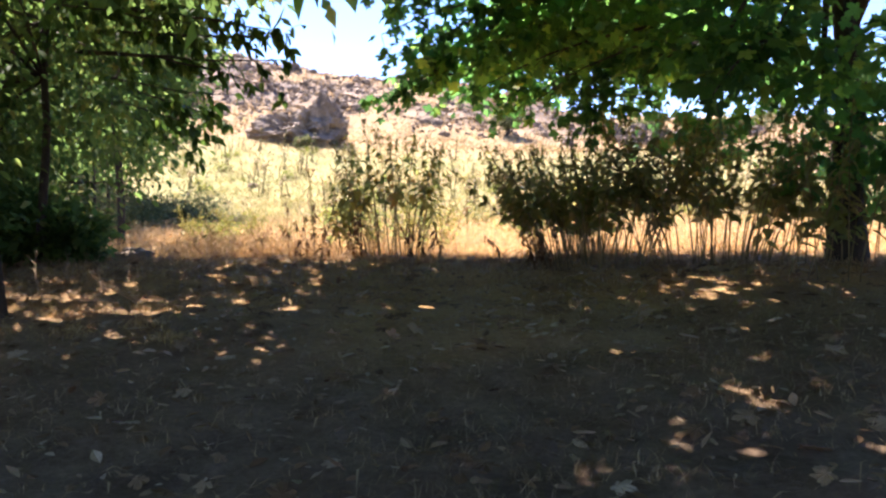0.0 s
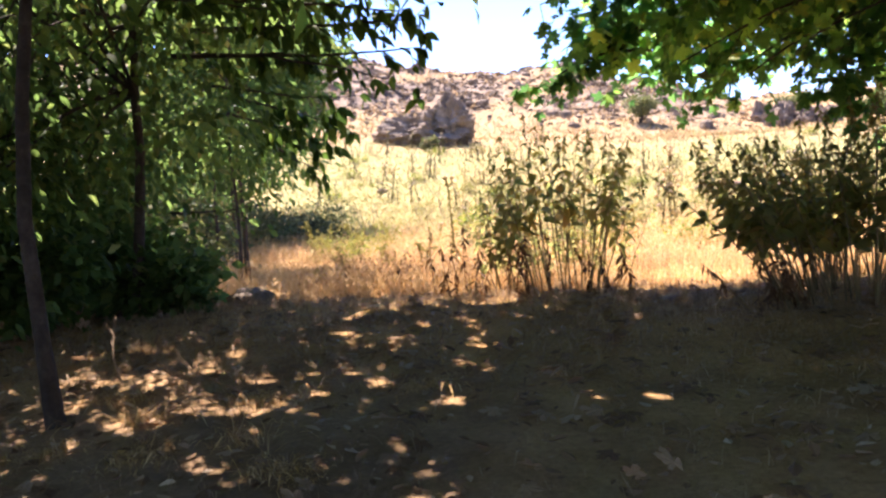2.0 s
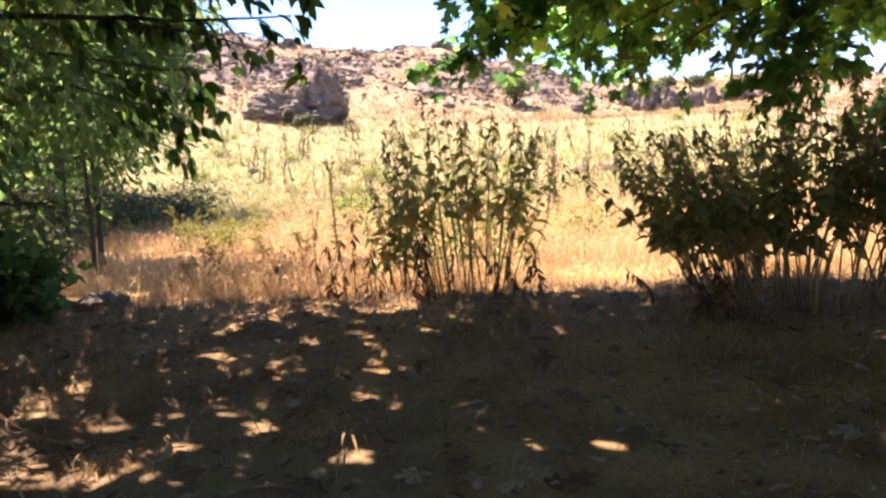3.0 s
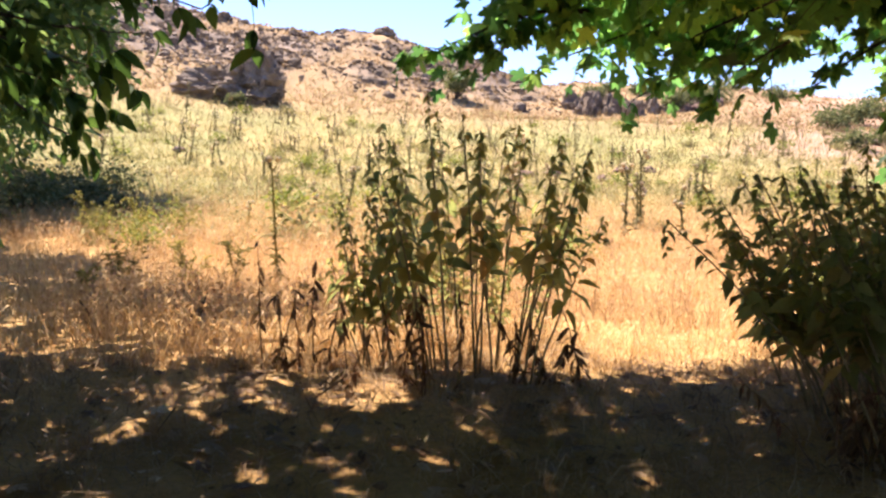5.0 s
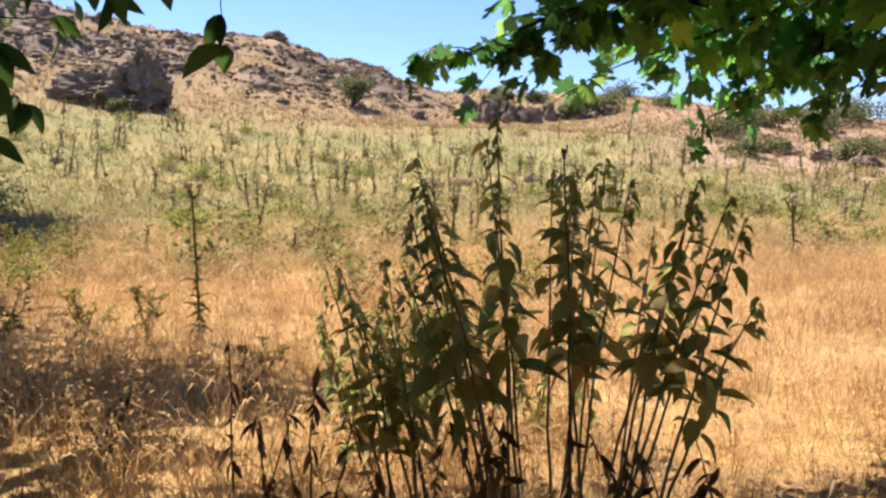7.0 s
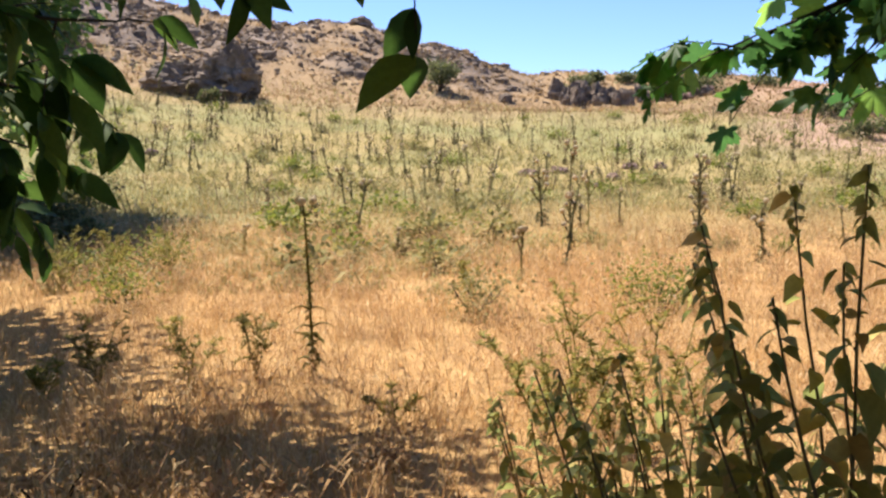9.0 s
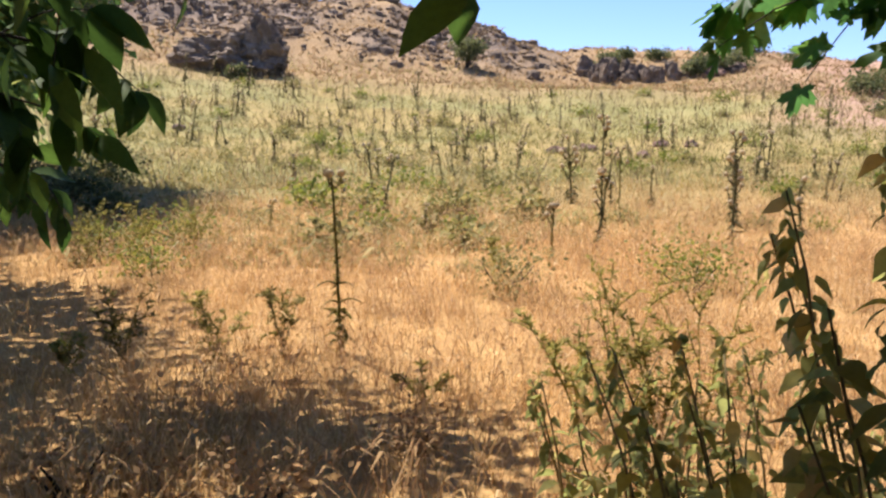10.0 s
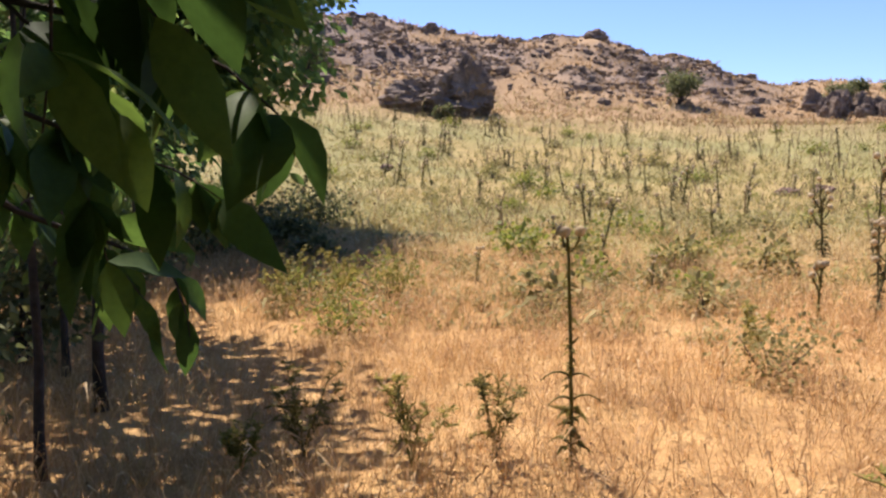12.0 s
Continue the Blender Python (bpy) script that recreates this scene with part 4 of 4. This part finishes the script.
# bushes added to stand in for deep shade between trunks and under the thicket
for k, (x, y, r, h) in enumerate(((-8.4, 14.6, 0.9, 1.5), (-9.0, 16.6, 1.0, 1.7), (-10.0, 18.4, 1.1, 1.7), (-10.6, 20.4, 1.1, 1.6), (-11.2, 22.4, 1.2, 1.6), (-11.4, 25.0, 1.0, 1.0), (-11.8, 27.5, 1.1, 1.0), (-10.4, 26.4, 0.7, 0.5), (-8.9, 24.2, 0.5, 0.4), (-11.6, 31.0, 1.2, 0.9))):
    shrub(x, y, r, h, 360 + k, "bush added to fill the dark shade at the thicket's edge", M_SHRUB, 0.125, 1750, "understorey_bush", "bushes in the thicket")
hill = [(-0.3, 80.0, 1.90, 2.70), (11.0, 88.0, 0.96, 0.95), (13.5, 90.0, 1.28, 1.09), (15.5, 92.0, 1.12, 1.09), (18.5, 91.0, 1.44, 1.16), (21.0, 84.0, 2.24, 2.18), (24.5, 86.0, 2.24, 1.90), (19.6, 82.0, 1.44, 1.50),
        (28.0, 70.0, 1.76, 1.63), (32.0, 74.0, 2.24, 1.63), (36.5, 78.0, 2.40, 1.77), (40.0, 76.0, 2.40, 2.18), (45.0, 82.0, 3.20, 2.45), (27.0, 60.0, 1.44, 0.88), (31.0, 57.0, 1.60, 1.02), (24.0, 58.0, 1.44, 0.82),
        (50.0, 84.0, 3.20, 2.31), (56.0, 80.0, 3.20, 2.31), (-31.0, 78.0, 2.60, 3.00), (36.0, 62.0, 1.92, 1.22), (42.0, 60.0, 2.08, 1.36), (33.0, 92.0, 2.40, 1.50), (-16.2, 66.0, 0.70, 0.80), (29.0, 95.0, 2.40, 1.50)]
for k, (x, y, r, h) in enumerate(hill):
    shrub(x, y, r, h, 330 + k, "green shrub on the dry hillside", M_SHRUB, 0.27, int(600 + 210 * r * h), "hill_shrub", "shrubs on the hillside", 0.36)

# ---- rocks ----
def rock_geo(size, seed, sub=4, rough=0.5):
    bm = bmesh.new()
    bmesh.ops.create_icosphere(bm, subdivisions=sub, radius=1.0)
    o = Vector((seed * 3.7, seed * 1.3, seed * 2.1))
    for v in bm.verts:
        p = v.co.copy()
        d = noise.turbulence(p * 1.1 + o, 5, True, noise_basis="VORONOI_F2F1") * rough + noise.noise(p * 1.3 + o) * 0.40 + noise.noise(p * 4 + o) * 0.12 + noise.noise(p * 9 + o) * 0.05
        v.co = Vector((p.x * size[0], p.y * size[1], p.z * size[2])) * (0.72 + d)
    v = np.array([tuple(q.co) for q in bm.verts])
    f = np.array([[q.index for q in t.verts] for t in bm.faces])
    bm.free()
    v = v - (v.max(0) + v.min(0)) / 2
    return v * np.array(size) / np.abs(v).max(0), f


def rock(name, x, y, size, seed, label, material=M_ROCK, sub=4, sink=0.25, group="", rough=0.5):
    g = rock_geo(size, seed, sub, rough)
    ob = new(name, fill_mesh(name, *g, material, False))
    ob.location = (x, y, hz(x, y) + size[2] * (1 - 2 * sink) * 0.6)
    ob.rotation_euler = (0, 0, seed * 1.7)
    return tagged(ob, label, "rock", group)


boulder = rock("boulder", -17.4, 69.5, (4.2, 3.0, 2.15), 1, "large weathered grey-brown boulder on the hillside", M_ROCK, 5, 0.25, "", 0.9)
boulder.rotation_euler = (0, 0, 0)
rock("boulder", -15.3, 69.6, (2.1, 1.9, 3.1), 2, "upright craggy shoulder of the grey-brown boulder", M_ROCK, 5, 0.2, "", 0.8)
rock("boulder", -20.6, 69.0, (1.5, 1.2, 1.0), 3, "low grey boulder with a pale sunlit side", M_ROCK, 4)
rock("crest_rock", -8.2, 106.0, (1.5, 1.2, 0.9), 4, "dark rock on the hill's crest", M_ROCK, 3)
rng = np.random.default_rng(61)
for k in range(64):
    u = (k + 0.5) / 64
    x = 10.4 + 13.5 * u + rng.normal(0, 0.3)
    rock("outcrop_rock", x, 83.5 + rng.uniform(-2.5, 2.0), (rng.uniform(0.4, 0.95), rng.uniform(0.4, 0.9), rng.uniform(0.5, 1.35) * (1.1 - 0.5 * u)), 10 + k, "jagged grey and reddish outcrop rock below the ridge", M_ROCK if k < 28 or k % 3 else M_ROCK_RED, 3, 0.2, "rocks of the outcrop", 0.9)
for k in range(14):
    x, y = 26 + 22 * rng.random(), 52 + 12 * rng.random()
    rock("bank_rock", x, y, (rng.uniform(0.4, 1.3), rng.uniform(0.4, 1.0), rng.uniform(0.3, 0.7)), 60 + k, "reddish rock on the bare earth bank", M_ROCK_RED, 3, 0.25, "rocks on the bank")
for k, (x, y) in enumerate(((2.2, 43.0), (3.6, 44.0), (7.0, 45.0), (8.2, 44.5), (5.3, 41.0), (-14.5, 47.0))):
    rock("field_rock", x, y, (rng.uniform(0.3, 0.6), rng.uniform(0.3, 0.5), rng.uniform(0.2, 0.35)), 80 + k, "brown rock half hidden in the field", M_ROCK_RED, 3, 0.3, "rocks in the field")
# a dark bush mound, modelled with the rock shape
rock("dark_mound", -4.55, 9.9, (0.30, 0.22, 0.15), 95, "dark bush mound, built as a rock, at the foot of the tree", M_ROCK, 3, 0.3)


def rubble():
    rng = np.random.default_rng(63)
    kinds = [rock_geo((1, 0.8, 0.75), 5, 1, 0.7), rock_geo((0.8, 1, 0.9), 9, 1, 0.8)]
    n = 20000
    r, az = rng.uniform(68, 108, n), np.radians(-36 + 46 * rng.random(n) ** 1.1)
    x, y = -2.6 + r * np.sin(az), 8 + r * np.cos(az)
    drift = fbm(x * 0.08 + 9, y * 0.08, 5)
    keep = rng.random(n) < smooth(68, 84, r) * (0.06 + 0.94 * smooth(0.34, 0.47, drift) * smooth(0.19, -0.02, az))
    x, y = x[keep], y[keep]
    s = 0.08 + 0.22 * rng.random(len(x)) ** 2 + 0.55 * (rng.random(len(x)) > 0.965) * rng.random(len(x))
    a = rng.uniform(0, 6.28, len(x))
    M = np.zeros((len(x), 3, 3))
    M[:, 0, 0], M[:, 0, 1], M[:, 1, 0], M[:, 1, 1], M[:, 2, 2] = np.cos(a) * s, -np.sin(a) * s, np.sin(a) * s, np.cos(a) * s, s * rng.uniform(0.6, 1.2, len(x))
    P = np.stack([x, y, height(x, y)], 1)
    v, f = joined([scattered(kinds[k], P[k::2], M[k::2]) for k in (0, 1)])
    tagged(new("rubble", fill_mesh("rubble", v, f, M_ROCK)), "loose stones and rubble on the hillside", "rocks", kind="stuff")


rubble()


# ---- grass and litter ----
def grass(name, x, y, h, w, material, label, seed, heads=0.35, lean=(0.15, 0.8), tuft=1, fine=False):
    rng = np.random.default_rng(seed)
    if tuft > 1:
        x, y, h = (np.repeat(a, tuft) for a in (x, y, h))
        x, y = x + rng.normal(0, 1, len(x)) * h * 0.16, y + rng.normal(0, 1, len(x)) * h * 0.16
        h = h * rng.uniform(0.5, 1.1, len(x))
    kinds = [blade(l, 1.0, hd, fine) for hd in (False, True) for l in np.linspace(lean[0], lean[1], 3)]
    pick = rng.integers(0, 3, len(x)) + 3 * (rng.random(len(x)) < heads)
    z = height(x, y) - 0.01
    a = rng.uniform(0, 6.28, len(x))
    ww = w * rng.uniform(0.6, 1.4, len(x))
    c, s = np.cos(a), np.sin(a)
    M = np.zeros((len(x), 3, 3))
    M[:, 0, 0], M[:, 1, 0], M[:, 0, 1], M[:, 1, 1], M[:, 2, 2] = c * ww, s * ww, -s * h, c * h, h
    tilt = rng.normal(0, 0.28, (len(x), 2)) * h[:, None]
    M[:, 0, 2], M[:, 1, 2] = tilt[:, 0], tilt[:, 1]
    P = np.stack([x, y, z], 1)
    v, f = joined([scattered(kinds[k], P[pick == k], M[pick == k]) for k in range(6)])
    tagged(new(name, fill_mesh(name, v, f, material)), label, "grass", kind="stuff")


def field_points(n, y0, y1, a0, a1, seed, power=1.0):
    rng = np.random.default_rng(seed)
    y = y0 + (y1 - y0) * rng.random(n) ** power
    x = -2.2 + (y - 4.5) * rng.uniform(a0, a1, n)
    return x, y, rng


x, y, rng = field_points(37000, 9.7, 29, -0.85, 0.95, 401, 1.1)
keep = rng.random(len(x)) < np.clip(2.6 * (fbm(x * 0.8, y * 0.8) - 0.16), 0.3, 1) * smooth(29.0, 19.0, y)
x, y = x[keep], y[keep]
h = (0.07 + 0.75 * np.clip(fbm(x * 0.7 + 4, y * 0.7) - 0.22, 0, 1)) * rng.uniform(0.45, 1.25, len(x))
h *= 1 - 0.5 * smooth(10.4, 9.6, y)
grass("dry_grass", x, y, h, 0.0046, M_STRAW, "golden dry grass with fine seed heads", 402, 0.45, (0.15, 0.8), 4, True)
x, y, rng = field_points(5200, 11.2, 26, -0.75, 0.85, 417, 0.9)
keep = rng.random(len(x)) < smooth(0.40, 0.58, fbm(x * 0.55 + 11, y * 0.55)) * 0.95 + 0.10
x, y = x[keep], y[keep]
grass("tangled_weeds", x, y, 0.20 + 0.34 * rng.random(len(x)), 0.0055, M_DEAD, "tangled brown dead weeds standing in the straw", 418, 0.7, (0.1, 0.7), 7, True)
x, y, rng = field_points(7000, 12.6, 32, -0.75, 0.85, 419, 0.9)
keep = rng.random(len(x)) < smooth(0.36, 0.56, fbm(x * 0.9 + 31, y * 0.9))
x, y = x[keep], y[keep]
grass("tall_straw", x, y, 0.26 + 0.30 * rng.random(len(x)), 0.0042, M_STRAW, "tall pale straw stems with nodding seed heads", 420, 0.9, (0.1, 0.6), 5, True)
x, y, rng = field_points(19500, 17.5, 40, -0.75, 0.85, 403)
keep = rng.random(len(x)) < smooth(17.5, 25.0, y)
x, y = x[keep], y[keep]
h = (0.08 + 0.6 * np.clip(fbm(x * 0.5, y * 0.5) - 0.2, 0, 1)) * rng.uniform(0.4, 1.3, len(x))
grass("field_grass", x, y, h, 0.014, M_STRAW_MID, "dry tan field grass", 404, 0.4, (0.25, 1.2), 3)
x, y, rng = field_points(16500, 30, 80, -0.68, 0.9, 405)
h = 0.12 + 0.45 * fbm(x * 0.3, y * 0.3) * rng.uniform(0.4, 1.3, len(x))
grass("far_grass", x, y, h, 0.034, M_STRAW_OLIVE, "olive-tan dry grass on the rising field", 406, 0.3, (0.3, 1.1), 3)
x, y, rng = field_points(12500, 68, 112, -0.60, 0.75, 407)
h = 0.18 + 0.35 * rng.random(len(x))
grass("hill_grass", x, y, h, 0.085, M_STRAW_FAR, "sparse tan grass on the hillside", 408, 0.2, (0.3, 1.1), 3)
x, y, rng = field_points(6500, 19, 56, -0.55, 0.85, 409)
keep = fbm(x * 0.22 + 3, y * 0.3) > 0.50
x, y = x[keep], y[keep]
grass("green_weeds", x, y, 0.12 + 0.3 * rng.random(len(x)), 0.03, M_PALE_GREEN, "pale grey-green weeds in the field", 410, 0.5, (0.3, 1.2), 6)
x, y, rng = field_points(5200, 30, 72, -0.62, 0.85, 415)
keep = rng.random(len(x)) < 0.25 + 0.75 * smooth(46, 58, y) * smooth(72, 64, y)
x, y = x[keep], y[keep]
grass("dead_stalks", x, y, 0.45 + 0.75 * rng.random(len(x)), 0.032, M_STALK, "upright dead brown weed stalks on the rising field", 416, 0.8, (0.02, 0.16), 2)
rng = np.random.default_rng(411)
n = 30000
x, y = rng.uniform(-7.5, 4.5, n), rng.uniform(0.6, 10.2, n)
keep = rng.random(n) < 0.12 + 1.6 * np.clip(fbm(x * 0.7, y * 0.7) - 0.36, 0, 1) + 0.6 * smooth(5.5, 9.0, y)
x, y = x[keep], y[keep]
grass("shade_grass", x, y, rng.uniform(0.04, 0.13, len(x)) * (1 + 0.6 * smooth(6, 9, y)), 0.0045, M_LITTER_GRASS, "short trampled dry grass in the shade", 412, 0.15, (0.5, 2.6), 4)


rng = np.random.default_rng(413)
c = np.array([(-2.95, 5.45), (-2.55, 5.7), (-3.25, 5.95), (-2.2, 5.35), (-3.5, 5.5), (-2.75, 6.25), (-3.6, 6.3), (-1.9, 6.6), (-4.3, 8.6), (-3.6, 9.3), (0.3, 7.6), (0.9, 7.3)])
k = rng.integers(0, len(c), 900)
x, y = c[k, 0] + rng.normal(0, 0.09, 900), c[k, 1] + rng.normal(0, 0.08, 900)
grass("dry_tufts", x, y, rng.uniform(0.03, 0.11, 900), 0.0035, M_STRAW, "tangled dry grass tufts in the dappled shade", 414, 0.2, (0.6, 2.4), 4)


def litter():
    rng = np.random.default_rng(420)
    n = 7500
    x, y = rng.uniform(-7, 4.5, n), rng.uniform(0.4, 10.2, n)
    A = np.concatenate([rng.normal(0, 1, (n, 2)), rng.normal(0, 0.12, (n, 1))], 1)
    v, f = joined([scattered(t, np.stack([x, y, height(x, y) + 0.012], 1)[k::2], leaf_frames(A[k::2], rng.uniform(0.03, 0.10, n)[k::2], rng, 2.2)) for k, t in enumerate((leaf_oval(0.5, -0.2, 0.5), leaf_oval(0.6, 0.3, -0.4)))])
    m = 900
    x, y = rng.uniform(-6, 4.0, m), rng.uniform(0.6, 9.4, m)
    A = np.concatenate([rng.normal(0, 1, (m, 2)), rng.normal(0, 0.25, (m, 1))], 1)
    v, f = joined([(v, f), scattered(LOBED, np.stack([x, y, height(x, y) + 0.03], 1), leaf_frames(A, rng.uniform(0.07, 0.14, m), rng, 2.2))])
    tagged(new("leaf_litter", fill_mesh("leaf_litter", v, f, M_DRY_LEAF)), "fallen dry brown leaves on the shaded ground", "leaves", kind="stuff")


litter()


def twig(x, y, ln, seed, h=0.12):
    rng = np.random.default_rng(seed)
    root = base("fallen_twig", x, y, "bare dry twig lying in the shade", "twig", "fallen twigs")
    a = rng.uniform(0, 6.28)
    e = np.array((math.cos(a) * ln, math.sin(a) * ln, h))
    line = bent((0, 0, 0.0), e, 0.03, 0.02, 8, rng)
    part("twig", tube(line, np.linspace(0.007, 0.003, 8), 5), M_DRY_LEAF, root)
    for k in range(3):
        i = int(rng.integers(2, 7))
        part("side_twig", tube(bent(line[i], line[i] + unit(e + rng.normal(0, 0.3, 3)) * ln * 0.35, 0.01, 0.01, 5, rng), np.linspace(0.004, 0.0015, 5), 5), M_DRY_LEAF, root)


for k, (x, y, ln, h) in enumerate(((-2.9, 6.4, 0.35, 0.3), (-3.3, 6.0, 0.4, 0.12), (-2.2, 8.9, 0.4, 0.15), (-1.2, 8.6, 0.4, 0.1), (0.3, 7.4, 0.35, 0.1), (-0.6, 8.9, 0.3, 0.1), (-4.0, 7.2, 0.5, 0.3), (-2.0, 7.4, 0.3, 0.06), (0.9, 6.7, 0.35, 0.25), (-3.8, 6.6, 0.5, 0.35))):
    twig(x, y, ln, 500 + k, h)
